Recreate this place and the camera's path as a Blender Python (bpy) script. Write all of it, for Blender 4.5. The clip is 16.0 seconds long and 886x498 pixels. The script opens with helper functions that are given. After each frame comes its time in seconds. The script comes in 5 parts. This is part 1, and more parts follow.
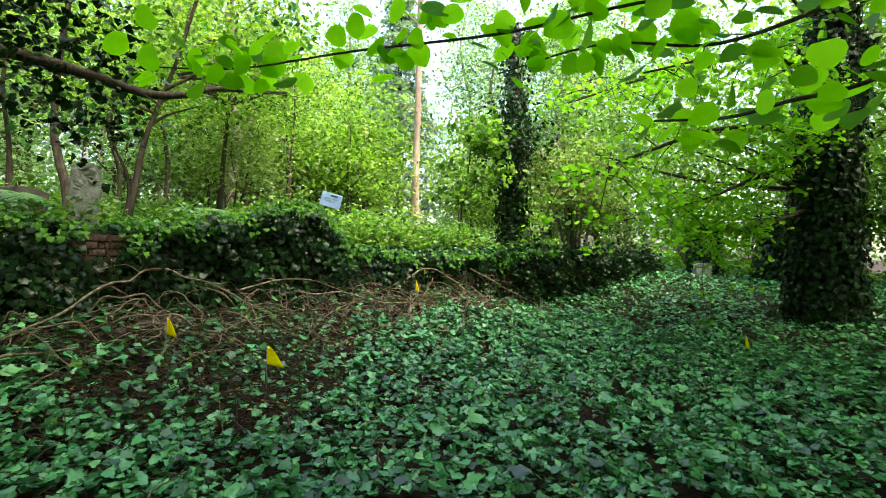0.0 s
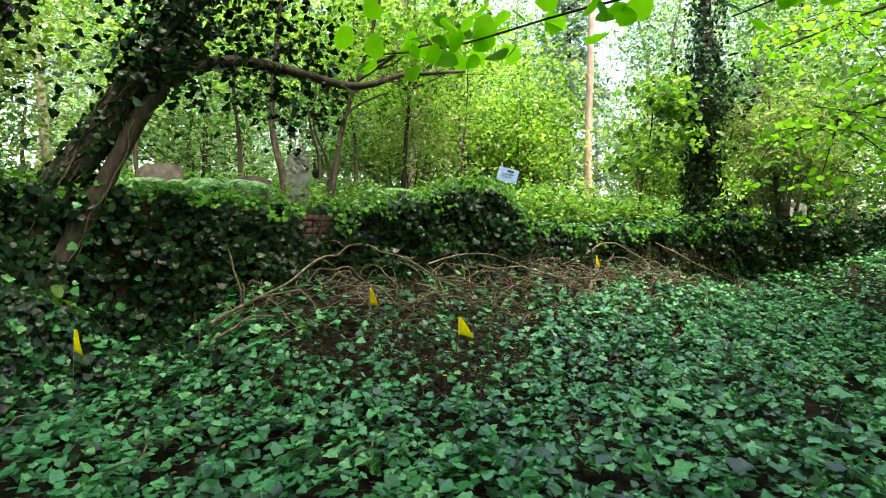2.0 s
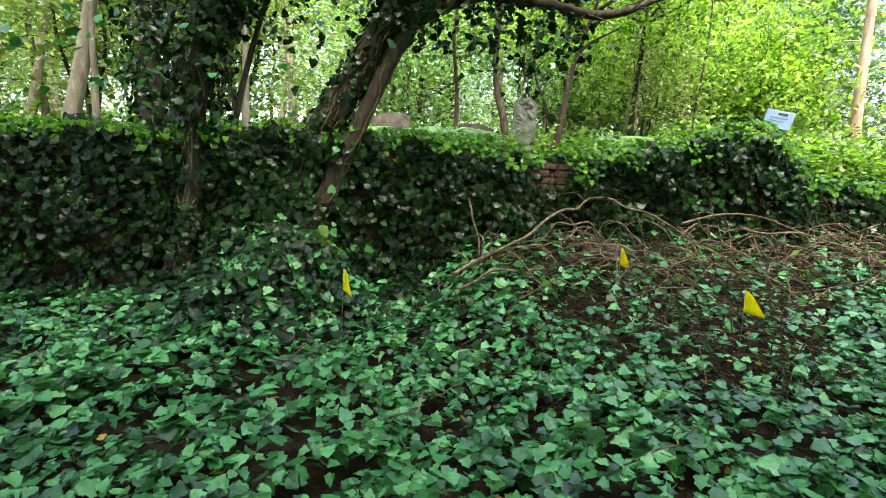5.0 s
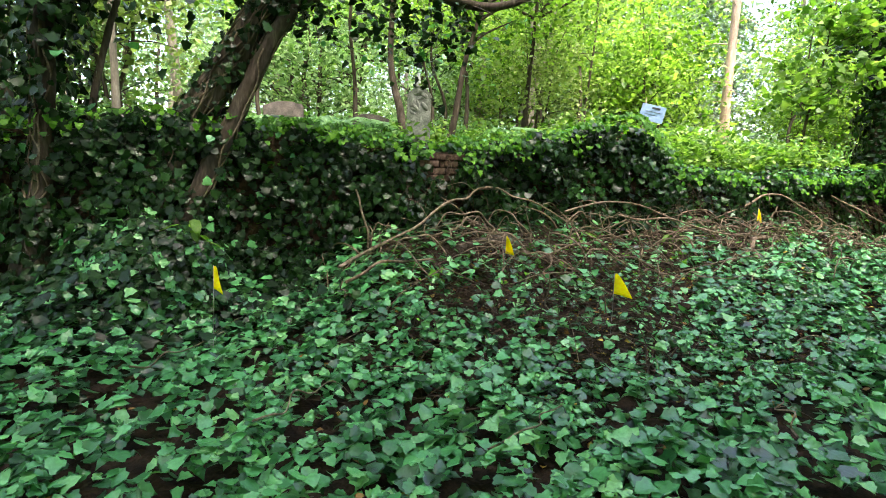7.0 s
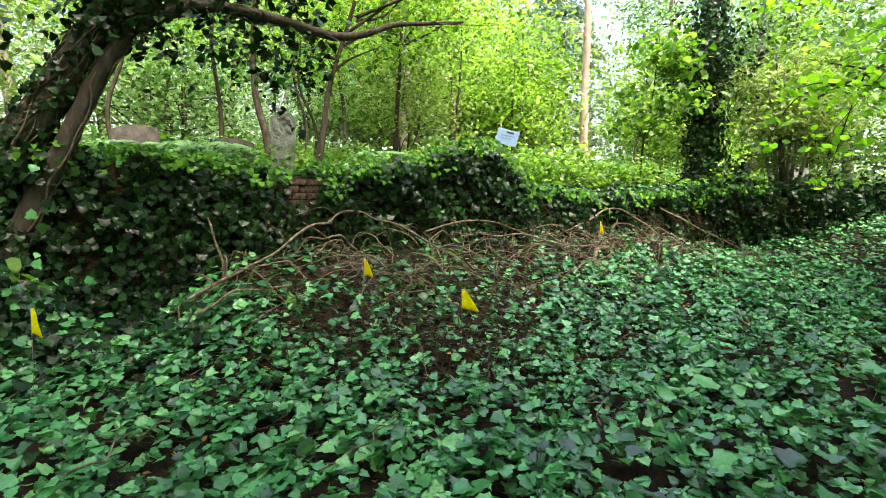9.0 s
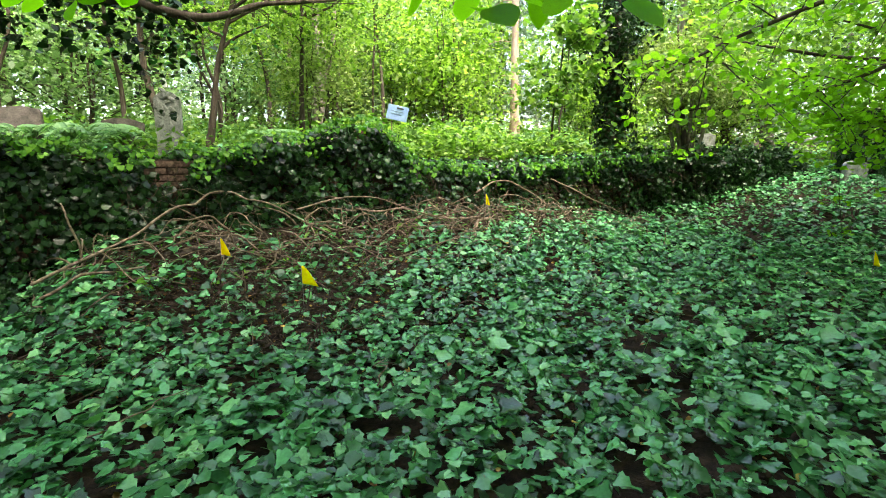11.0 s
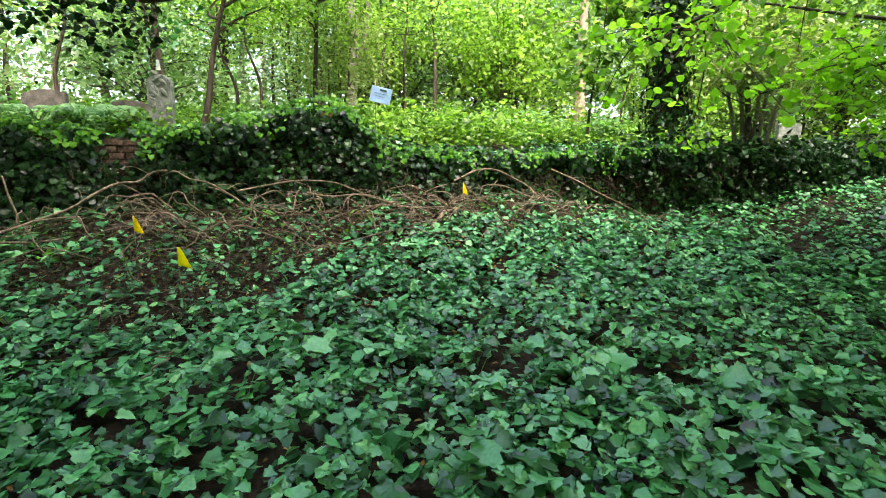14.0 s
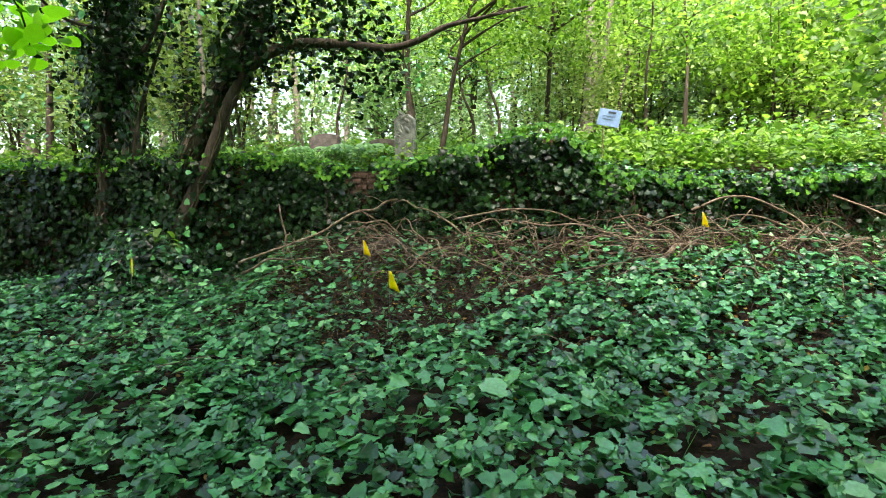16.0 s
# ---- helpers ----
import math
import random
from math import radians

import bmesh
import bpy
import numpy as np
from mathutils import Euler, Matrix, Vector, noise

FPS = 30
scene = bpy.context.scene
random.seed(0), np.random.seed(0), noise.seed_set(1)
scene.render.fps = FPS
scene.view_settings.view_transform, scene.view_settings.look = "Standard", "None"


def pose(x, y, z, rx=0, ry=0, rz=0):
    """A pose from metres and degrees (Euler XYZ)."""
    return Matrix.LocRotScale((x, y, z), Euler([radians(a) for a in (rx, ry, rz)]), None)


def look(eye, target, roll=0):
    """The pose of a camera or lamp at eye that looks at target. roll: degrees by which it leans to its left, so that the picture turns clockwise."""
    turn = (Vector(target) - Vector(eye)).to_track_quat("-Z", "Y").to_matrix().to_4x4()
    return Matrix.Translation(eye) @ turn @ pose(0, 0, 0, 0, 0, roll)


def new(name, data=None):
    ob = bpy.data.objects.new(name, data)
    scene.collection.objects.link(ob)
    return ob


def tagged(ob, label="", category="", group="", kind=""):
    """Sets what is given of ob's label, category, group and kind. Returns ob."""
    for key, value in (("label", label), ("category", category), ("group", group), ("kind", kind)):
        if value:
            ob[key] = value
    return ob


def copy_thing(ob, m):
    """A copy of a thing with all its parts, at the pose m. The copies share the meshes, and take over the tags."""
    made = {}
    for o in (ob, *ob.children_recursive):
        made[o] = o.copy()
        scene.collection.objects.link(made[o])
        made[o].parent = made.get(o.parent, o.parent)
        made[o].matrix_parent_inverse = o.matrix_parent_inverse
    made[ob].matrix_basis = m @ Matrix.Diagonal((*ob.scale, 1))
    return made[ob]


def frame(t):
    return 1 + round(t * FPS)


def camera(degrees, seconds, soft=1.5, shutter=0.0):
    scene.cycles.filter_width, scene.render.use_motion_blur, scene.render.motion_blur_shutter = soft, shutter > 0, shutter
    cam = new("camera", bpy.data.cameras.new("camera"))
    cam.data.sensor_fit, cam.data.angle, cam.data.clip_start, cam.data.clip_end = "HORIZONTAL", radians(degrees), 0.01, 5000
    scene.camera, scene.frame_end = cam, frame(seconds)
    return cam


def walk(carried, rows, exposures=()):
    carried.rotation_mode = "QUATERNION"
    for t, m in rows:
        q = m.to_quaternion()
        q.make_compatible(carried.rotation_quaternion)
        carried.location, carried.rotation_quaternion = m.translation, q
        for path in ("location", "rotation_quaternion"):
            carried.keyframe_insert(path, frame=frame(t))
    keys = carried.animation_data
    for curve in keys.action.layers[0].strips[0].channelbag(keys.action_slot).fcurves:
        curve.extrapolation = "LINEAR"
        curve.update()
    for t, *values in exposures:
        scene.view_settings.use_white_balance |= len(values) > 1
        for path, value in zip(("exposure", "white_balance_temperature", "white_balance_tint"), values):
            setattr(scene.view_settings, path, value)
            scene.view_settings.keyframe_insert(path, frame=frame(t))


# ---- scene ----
cam = camera(81.0, 16.0, soft=1.0)
ROWS = [
    (0.0, 0.001, 0.001, 1.506, 0.11, 0.53, -1.19),
    (0.5, 0.034, -0.004, 1.508, 3.48, -0.17, -0.97),
    (1.0, 0.018, -0.002, 1.501, 7.41, -1.05, -0.44),
    (1.5, -0.035, -0.007, 1.498, 12.10, -1.88, 0.04),
    (2.0, -0.181, 0.006, 1.491, 18.23, -2.42, -0.29),
    (2.5, -0.473, 0.024, 1.471, 25.49, -3.05, -0.80),
    (3.0, -0.741, 0.038, 1.465, 32.56, -4.39, -1.25),
    (3.5, -0.901, 0.130, 1.433, 38.41, -6.01, -1.96),
    (6.0, -0.952, 0.188, 1.418, 36.46, -8.84, -2.44),
    (6.5, -0.858, 0.277, 1.408, 32.42, -8.50, -2.02),
    (7.0, -0.776, 0.348, 1.411, 28.72, -8.19, -1.42),
    (7.5, -0.711, 0.361, 1.423, 27.69, -7.45, -0.47),
    (8.0, -0.652, 0.357, 1.446, 26.53, -6.29, -0.51),
    (8.5, -0.548, 0.389, 1.464, 22.63, -5.87, -0.05),
    (9.0, -0.406, 0.362, 1.465, 17.02, -6.01, -0.04),
    (9.5, -0.220, 0.327, 1.470, 12.09, -6.70, -0.30),
    (12.0, 1.430, 0.635, 1.594, 14.88, -11.25, 1.43),
    (12.5, 1.686, 0.970, 1.571, 15.38, -11.80, 0.31),
    (13.0, 1.997, 1.139, 1.551, 16.78, -10.92, 0.46),
    (13.5, 2.375, 1.289, 1.540, 19.96, -10.50, 0.23),
    (14.0, 2.426, 1.474, 1.480, 25.71, -10.46, -0.05),
    (14.5, 2.389, 1.744, 1.477, 34.91, -9.75, -0.33),
    (15.0, 2.486, 1.928, 1.463, 45.61, -7.78, -0.30),
    (15.5, 2.536, 1.958, 1.467, 51.12, -7.28, 0.55),
    (16.0, 2.494, 1.949, 1.470, 52.18, -7.18, 1.08),
]
walk(cam, [(t, pose(x, y, z, 90 + pitch, roll, yaw)) for t, x, y, z, yaw, pitch, roll in ROWS],
     exposures=[(0.0, 2.7, 7300, 9.0), (3.0, 3.04, 7200, 14.0), (7.0, 3.28, 7000, 21.0), (9.5, 3.18, 7300, 17.0), (12.0, 3.27, 7200, 16.0), (16.0, 3.12, 6900, 20.0)])

# ---- light ----
SUN_AZ, SUN_EL = radians(128), radians(64)      # azimuth from +y towards +x
world = bpy.data.worlds.new("sky")
scene.world = world
world.use_nodes = True
wn = world.node_tree
sky = wn.nodes.new("ShaderNodeTexSky")
sky.sky_type, sky.sun_disc = "NISHITA", False
sky.sun_elevation, sky.sun_rotation = SUN_EL, SUN_AZ
sky.air_density, sky.dust_density, sky.ozone_density = 1.0, 3.0, 1.0
wn.links.new(sky.outputs[0], wn.nodes["Background"].inputs[0])
wn.nodes["Background"].inputs[1].default_value = 0.15
sun_data = bpy.data.lights.new("sun", "SUN")
sun_data.energy, sun_data.angle, sun_data.color = 1.5, radians(30), (1.0, 0.97, 0.9)
sun = new("sun", sun_data)
sun_way = Vector((math.sin(SUN_AZ) * math.cos(SUN_EL), math.cos(SUN_AZ) * math.cos(SUN_EL), math.sin(SUN_EL)))
sun.matrix_world = look(sun_way * 60, (0, 0, 0))

# ---- materials ----
def material(name):
    m = bpy.data.materials.new(name)
    m.use_nodes = True
    return m, m.node_tree.nodes, m.node_tree.links, m.node_tree.nodes["Principled BSDF"]


def ramp(nodes, stops):
    r = nodes.new("ShaderNodeValToRGB")
    el = r.color_ramp.elements
    el[0].position, el[0].color = stops[0][0], (*stops[0][1], 1)
    el[1].position, el[1].color = stops[-1][0], (*stops[-1][1], 1)
    for p, c in stops[1:-1]:
        el.new(p).color = (*c, 1)
    return r


def leaf_material(name, stops, rough=0.4, through_light=0.35, single=False, patch=1.5, glow=(1.0, 1.0, 0.65), gloss=0.3):
    """Leaf: colour varies from leaf to leaf and in broad patches; part of the light passes through."""
    m, n, l, p = material(name)
    if single:
        rnd = n.new("ShaderNodeObjectInfo").outputs["Random"]
    else:
        rnd = n.new("ShaderNodeNewGeometry").outputs["Random Per Island"]
    tc = n.new("ShaderNodeTexCoord")
    big = n.new("ShaderNodeTexNoise")
    big.inputs["Scale"].default_value = patch
    fine = n.new("ShaderNodeTexNoise")
    fine.inputs["Scale"].default_value = 60.0
    l.new(tc.outputs["Object"], big.inputs["Vector"])
    l.new(tc.outputs["Object"], fine.inputs["Vector"])
    add = n.new("ShaderNodeMath")
    add.operation = "MULTIPLY_ADD"
    add.inputs[1].default_value = 0.55
    l.new(big.outputs["Fac"], add.inputs[0])
    sub = n.new("ShaderNodeMath")
    sub.operation = "MULTIPLY_ADD"
    sub.inputs[1].default_value, sub.inputs[2].default_value = 0.75, -0.14
    l.new(rnd, sub.inputs[0])
    l.new(sub.outputs[0], add.inputs[2])
    cr = ramp(n, stops)
    l.new(add.outputs[0], cr.inputs[0])
    mix = n.new("ShaderNodeMix")
    mix.data_type, mix.blend_type = "RGBA", "MULTIPLY"
    mix.inputs["Factor"].default_value = 0.5
    gr = ramp(n, [(0.3, (0.55, 0.6, 0.5)), (0.7, (1.2, 1.2, 1.1))])
    l.new(fine.outputs["Fac"], gr.inputs[0])
    l.new(cr.outputs[0], mix.inputs[6])
    l.new(gr.outputs[0], mix.inputs[7])
    l.new(mix.outputs[2], p.inputs["Base Color"])
    p.inputs["Roughness"].default_value = rough
    p.inputs["Specular IOR Level"].default_value = gloss
    bump = n.new("ShaderNodeBump")
    bump.inputs["Strength"].default_value = 0.25
    bump.inputs["Distance"].default_value = 0.01
    l.new(fine.outputs["Fac"], bump.inputs["Height"])
    l.new(bump.outputs[0], p.inputs["Normal"])
    tr = n.new("ShaderNodeBsdfTranslucent")
    tint = n.new("ShaderNodeMix")
    tint.data_type, tint.blend_type = "RGBA", "MULTIPLY"
    tint.inputs["Factor"].default_value = 1.0
    tint.inputs[7].default_value = (glow[0] * 1.6, glow[1] * 1.9, glow[2] * 1.2, 1)
    l.new(mix.outputs[2], tint.inputs[6])
    l.new(tint.outputs[2], tr.inputs[0])
    sh = n.new("ShaderNodeMixShader")
    sh.inputs[0].default_value = through_light
    l.new(p.outputs[0], sh.inputs[1])
    l.new(tr.outputs[0], sh.inputs[2])
    l.new(sh.outputs[0], n["Material Output"].inputs[0])
    return m


def rough_material(name, stops, scale=8.0, rough=0.85, bump_m=0.02, stretch=(1, 1, 1), detail=8.0, grain=60.0):
    m, n, l, p = material(name)
    tc = n.new("ShaderNodeTexCoord")
    mp = n.new("ShaderNodeMapping")
    mp.inputs["Scale"].default_value = stretch
    l.new(tc.outputs["Object"], mp.inputs[0])
    a = n.new("ShaderNodeTexNoise")
    a.inputs["Scale"].default_value, a.inputs["Detail"].default_value = scale, detail
    b = n.new("ShaderNodeTexNoise")
    b.inputs["Scale"].default_value = grain
    l.new(mp.outputs[0], a.inputs["Vector"])
    l.new(mp.outputs[0], b.inputs["Vector"])
    cr = ramp(n, stops)
    mix = n.new("ShaderNodeMath")
    mix.operation = "MULTIPLY_ADD"
    mix.inputs[1].default_value = 0.35
    l.new(b.outputs["Fac"], mix.inputs[0])
    sc = n.new("ShaderNodeMath")
    sc.operation = "MULTIPLY"
    sc.inputs[1].default_value = 0.7
    l.new(a.outputs["Fac"], sc.inputs[0])
    l.new(sc.outputs[0], mix.inputs[2])
    l.new(mix.outputs[0], cr.inputs[0])
    l.new(cr.outputs[0], p.inputs["Base Color"])
    p.inputs["Roughness"].default_value = rough
    p.inputs["Specular IOR Level"].default_value = 0.15
    bu = n.new("ShaderNodeBump")
    bu.inputs["Distance"].default_value, bu.inputs["Strength"].default_value = bump_m, 0.8
    l.new(mix.outputs[0], bu.inputs["Height"])
    l.new(bu.outputs[0], p.inputs["Normal"])
    return m


M_SOIL = rough_material("leaf_litter_soil", [(0.3, (0.006, 0.004, 0.003)), (0.5, (0.02, 0.012, 0.007)), (0.72, (0.06, 0.036, 0.02))], 9, 0.95, 0.03)
M_BARK = rough_material("dark_bark", [(0.3, (0.02, 0.016, 0.012)), (0.55, (0.065, 0.052, 0.038)), (0.75, (0.13, 0.11, 0.085))], 14, 0.9, 0.02, (1, 1, 0.25))
M_BARK_PALE = rough_material("pale_grey_bark", [(0.3, (0.09, 0.08, 0.06)), (0.55, (0.2, 0.18, 0.14)), (0.75, (0.34, 0.31, 0.25))], 12, 0.85, 0.01, (1, 1, 0.3))
M_BARK_PINE = rough_material("orange_pine_bark", [(0.3, (0.18, 0.125, 0.09)), (0.55, (0.36, 0.26, 0.19)), (0.75, (0.52, 0.42, 0.33))], 7, 0.85, 0.02, (1, 1, 0.3))
M_DEADWOOD = rough_material("dry_deadwood", [(0.3, (0.045, 0.033, 0.022)), (0.5, (0.15, 0.11, 0.075)), (0.72, (0.34, 0.265, 0.19))], 22, 0.85, 0.006)
M_TWIG = rough_material("dull_twig", [(0.3, (0.014, 0.01, 0.006)), (0.5, (0.042, 0.028, 0.018)), (0.72, (0.12, 0.085, 0.055))], 22, 0.9, 0.004)
M_VINE = rough_material("ivy_stem_bark", [(0.3, (0.04, 0.03, 0.02)), (0.5, (0.11, 0.085, 0.058)), (0.72, (0.22, 0.18, 0.125))], 18, 0.9, 0.005)
M_STONE = rough_material("lichened_gravestone", [(0.3, (0.07, 0.085, 0.065)), (0.5, (0.18, 0.2, 0.17)), (0.72, (0.36, 0.39, 0.34))], 10, 0.9, 0.015)
M_STONE_DARK = rough_material("dark_stone", [(0.3, (0.035, 0.033, 0.03)), (0.5, (0.09, 0.08, 0.07)), (0.72, (0.17, 0.15, 0.13))], 10, 0.9, 0.015)
M_BRICK = rough_material("old_red_brick", [(0.3, (0.03, 0.02, 0.015)), (0.5, (0.095, 0.06, 0.044)), (0.72, (0.2, 0.135, 0.105))], 16, 0.92, 0.008)
M_MORTAR = rough_material("old_mortar", [(0.3, (0.025, 0.018, 0.013)), (0.7, (0.08, 0.06, 0.045))], 20, 0.95, 0.01)

IVY_STOPS = [(0.1, (0.006, 0.035, 0.012)), (0.4, (0.03, 0.17, 0.05)), (0.72, (0.085, 0.35, 0.12)), (0.95, (0.2, 0.46, 0.17))]
M_IVY = leaf_material("ivy_leaf", IVY_STOPS, 0.3, 0.12, gloss=0.42)
M_IVY_ONE = leaf_material("ivy_leaf_single", IVY_STOPS, 0.3, 0.12, single=True, gloss=0.42)
# near-black copy of the ivy leaf: shade on wall and trunks, put into colour
M_IVY_SHADE = leaf_material("shaded_ivy", [(0.15, (0.003, 0.014, 0.003)), (0.55, (0.007, 0.032, 0.007)), (0.95, (0.02, 0.075, 0.013))], 0.32, 0.04, gloss=0.2)
M_YOUNG = leaf_material("young_ivy_leaf", [(0.1, (0.01, 0.06, 0.005)), (0.5, (0.045, 0.18, 0.012)), (0.95, (0.14, 0.34, 0.025))], 0.5, 0.32, gloss=0.2, patch=2.5)
M_HERB = leaf_material("woodland_herb_leaf", [(0.15, (0.03, 0.09, 0.01)), (0.5, (0.09, 0.2, 0.03)), (0.95, (0.24, 0.37, 0.09))], 0.5, 0.4, gloss=0.35, patch=2.2)
M_HERB_PALE = leaf_material("pale_fern_leaf", [(0.15, (0.06, 0.16, 0.06)), (0.5, (0.13, 0.28, 0.12)), (0.95, (0.25, 0.42, 0.2))], 0.5, 0.4)
M_CROWN = leaf_material("tree_leaf", [(0.15, (0.03, 0.09, 0.008)), (0.5, (0.15, 0.27, 0.04)), (0.95, (0.34, 0.47, 0.14))], 0.45, 0.5, patch=0.7, gloss=0.4)
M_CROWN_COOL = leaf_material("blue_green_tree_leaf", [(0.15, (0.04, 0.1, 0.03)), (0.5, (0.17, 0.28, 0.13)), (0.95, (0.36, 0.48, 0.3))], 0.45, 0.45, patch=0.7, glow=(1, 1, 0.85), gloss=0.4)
M_CROWN_OLIVE = leaf_material("olive_tree_leaf", [(0.15, (0.09, 0.14, 0.04)), (0.5, (0.19, 0.26, 0.09)), (0.95, (0.32, 0.4, 0.18))], 0.55, 0.35, patch=0.6)
M_NEEDLE = leaf_material("blue_grey_needles", [(0.15, (0.11, 0.17, 0.13)), (0.5, (0.22, 0.3, 0.25)), (0.95, (0.38, 0.46, 0.4))], 0.5, 0.3, patch=0.6, glow=(1, 1, 1), gloss=0.4)
M_SPRAY = leaf_material("hazel_leaf", [(0.15, (0.1, 0.24, 0.012)), (0.5, (0.17, 0.35, 0.025)), (0.95, (0.26, 0.45, 0.06))], 0.45, 0.65, patch=0.8)
M_BOUGH = leaf_material("lime_leaf", [(0.15, (0.14, 0.33, 0.01)), (0.5, (0.2, 0.43, 0.015)), (0.95, (0.28, 0.52, 0.03))], 0.45, 0.8, single=True)
M_DEADLEAF = leaf_material("fallen_leaf", [(0.15, (0.14, 0.06, 0.02)), (0.5, (0.34, 0.17, 0.05)), (0.95, (0.62, 0.45, 0.1))], 0.7, 0.2)


def plain(name, colour, rough, metal=0.0):
    m, n, l, p = material(name)
    tc = n.new("ShaderNodeTexCoord")
    a = n.new("ShaderNodeTexNoise")
    a.inputs["Scale"].default_value = 25
    l.new(tc.outputs["Object"], a.inputs["Vector"])
    cr = ramp(n, [(0.3, tuple(c * 0.8 for c in colour)), (0.7, colour)])
    l.new(a.outputs["Fac"], cr.inputs[0])
    l.new(cr.outputs[0], p.inputs["Base Color"])
    p.inputs["Roughness"].default_value, p.inputs["Metallic"].default_value = rough, metal
    return m


M_FLAG = leaf_material("yellow_flag_plastic", [(0.1, (0.92, 0.66, 0.0)), (0.9, (0.96, 0.76, 0.01))], 0.45, 0.4, single=True)
M_WIRE = plain("flag_wire", (0.35, 0.34, 0.32), 0.4, 0.9)
M_SIGN = plain("pale_blue_board", (0.32, 0.5, 0.82), 0.5)
M_INK = plain("dark_print", (0.06, 0.07, 0.08), 0.6)
M_WHITE = plain("white_marker", (0.8, 0.8, 0.78), 0.5)

# ---- geometry helpers ----
rng = np.random.default_rng(7)
ORIGIN = np.array((-3.65, 5.45))
ALONG, FRONT = np.array((0.677, 0.736)), np.array((0.736, -0.677))   # along the wall; out of its face


def to_xy(s, w):
    s, w = np.asarray(s, float), np.asarray(w, float)
    return ORIGIN[0] + s * ALONG[0] + w * FRONT[0], ORIGIN[1] + s * ALONG[1] + w * FRONT[1]


def to_sw(x, y):
    dx, dy = np.asarray(x, float) - ORIGIN[0], np.asarray(y, float) - ORIGIN[1]
    return dx * ALONG[0] + dy * ALONG[1], dx * FRONT[0] + dy * FRONT[1]


def smooth(a, b, v):
    t = np.clip((np.asarray(v, float) - a) / (b - a), 0, 1)
    return t * t * (3 - 2 * t)


def bumps(x, y, size, seed=0.0):
    """Cheap smooth unevenness, about -1 to 1."""
    x, y = np.asarray(x, float) / size + seed, np.asarray(y, float) / size - seed * 1.7
    return (np.sin(x * 1.9 + 1.3 * np.sin(y * 1.1)) + np.sin(y * 2.3 + 1.7 * np.sin(x * 0.8)) + np.sin((x + y) * 3.1 + seed)) / 3


def wall_top(s):
    s = np.asarray(s, float)
    knots = np.array([(-30, 1.8), (-6, 1.8), (-1.6, 1.86), (-0.4, 1.74), (0.4, 1.72), (1.3, 1.86), (1.9, 2.08), (2.5, 2.12), (2.8, 1.88), (3.3, 1.5), (4.9, 1.42), (7, 1.48), (8.5, 1.6), (14.0, 1.62), (15.5, 1.55), (17, 1.3), (40, 1.3)])
    return np.interp(s, knots[:, 0], knots[:, 1]) + 0.04 * bumps(s, s * 0.3, 0.35)


def low_ground(s, w):
    z = 0.0 + 0.8 * smooth(6.5, 17, s) + 0.05 * bumps(s, w, 1.1) + 0.02 * bumps(s, w, 0.3, 3)
    mask = smooth(-1.8, -0.6, s) * (1 - 0.75 * smooth(5.0, 8.0, s))
    z = z + mask * 0.86 * np.clip(1 - np.asarray(w) / 3.1, 0, 1) ** 1.25
    z = z + 0.12 * smooth(3.5, 0.5, w) * (1 - mask)
    # ivy-grown mound before the wall
    z = z + 0.72 * np.exp(-(((s + 2.8) / 0.62) ** 2 + ((w - 0.62) / 0.5) ** 2))
    return z


def high_ground(s, w):
    d = np.maximum(-np.asarray(w, float), 0)
    return np.maximum(wall_top(s) - 0.06, 1.3) * np.exp(-d / 1.2) + (1.5 + 0.1 * np.minimum(d, 25)) * (1 - np.exp(-d / 1.2)) + 0.06 * bumps(s, w, 1.4, 5)


def terrain(s, w):
    s, w = np.asarray(s, float), np.asarray(w, float)
    lo, hi = low_ground(s, w), high_ground(s, w)
    k = smooth(0.34, 0.0, w + 0.06 * bumps(s, s, 0.5, 2))
    k = k * (1 - smooth(15.0, 16.5, s)) + smooth(15.0, 16.5, s) * smooth(2.0, -6.0, w)
    return lo * (1 - k) + hi * k


def ground_z(x, y):
    return terrain(*to_sw(x, y))


def tri_mesh(name, v, f):
    me = bpy.data.meshes.new(name)
    me.vertices.add(len(v))
    me.vertices.foreach_set("co", np.ascontiguousarray(v, np.float32).ravel())
    me.loops.add(f.size)
    me.loops.foreach_set("vertex_index", np.ascontiguousarray(f, np.int32).ravel())
    me.polygons.add(len(f))
    me.polygons.foreach_set("loop_start", np.arange(0, f.size, f.shape[1], dtype=np.int32))
    me.update(calc_edges=True)
    return me


def add_mesh(name, v, f, mat, parent=None, label="", flat=False):
    me = tri_mesh(name, np.asarray(v), np.asarray(f))
    me.materials.append(mat)
    if not flat:
        me.polygons.foreach_set("use_smooth", np.ones(len(me.polygons), bool))
    ob = new(name, me)
    if parent is not None:
        ob.parent = parent
    if label:
        ob["label"] = label
    return ob


def part(name, bm, mat, parent=None, label=""):
    me = bpy.data.meshes.new(name)
    bm.to_mesh(me)
    bm.free()
    me.materials.append(mat)
    ob = new(name, me)
    if parent is not None:
        ob.parent = parent
    if label:
        ob["label"] = label
    return ob


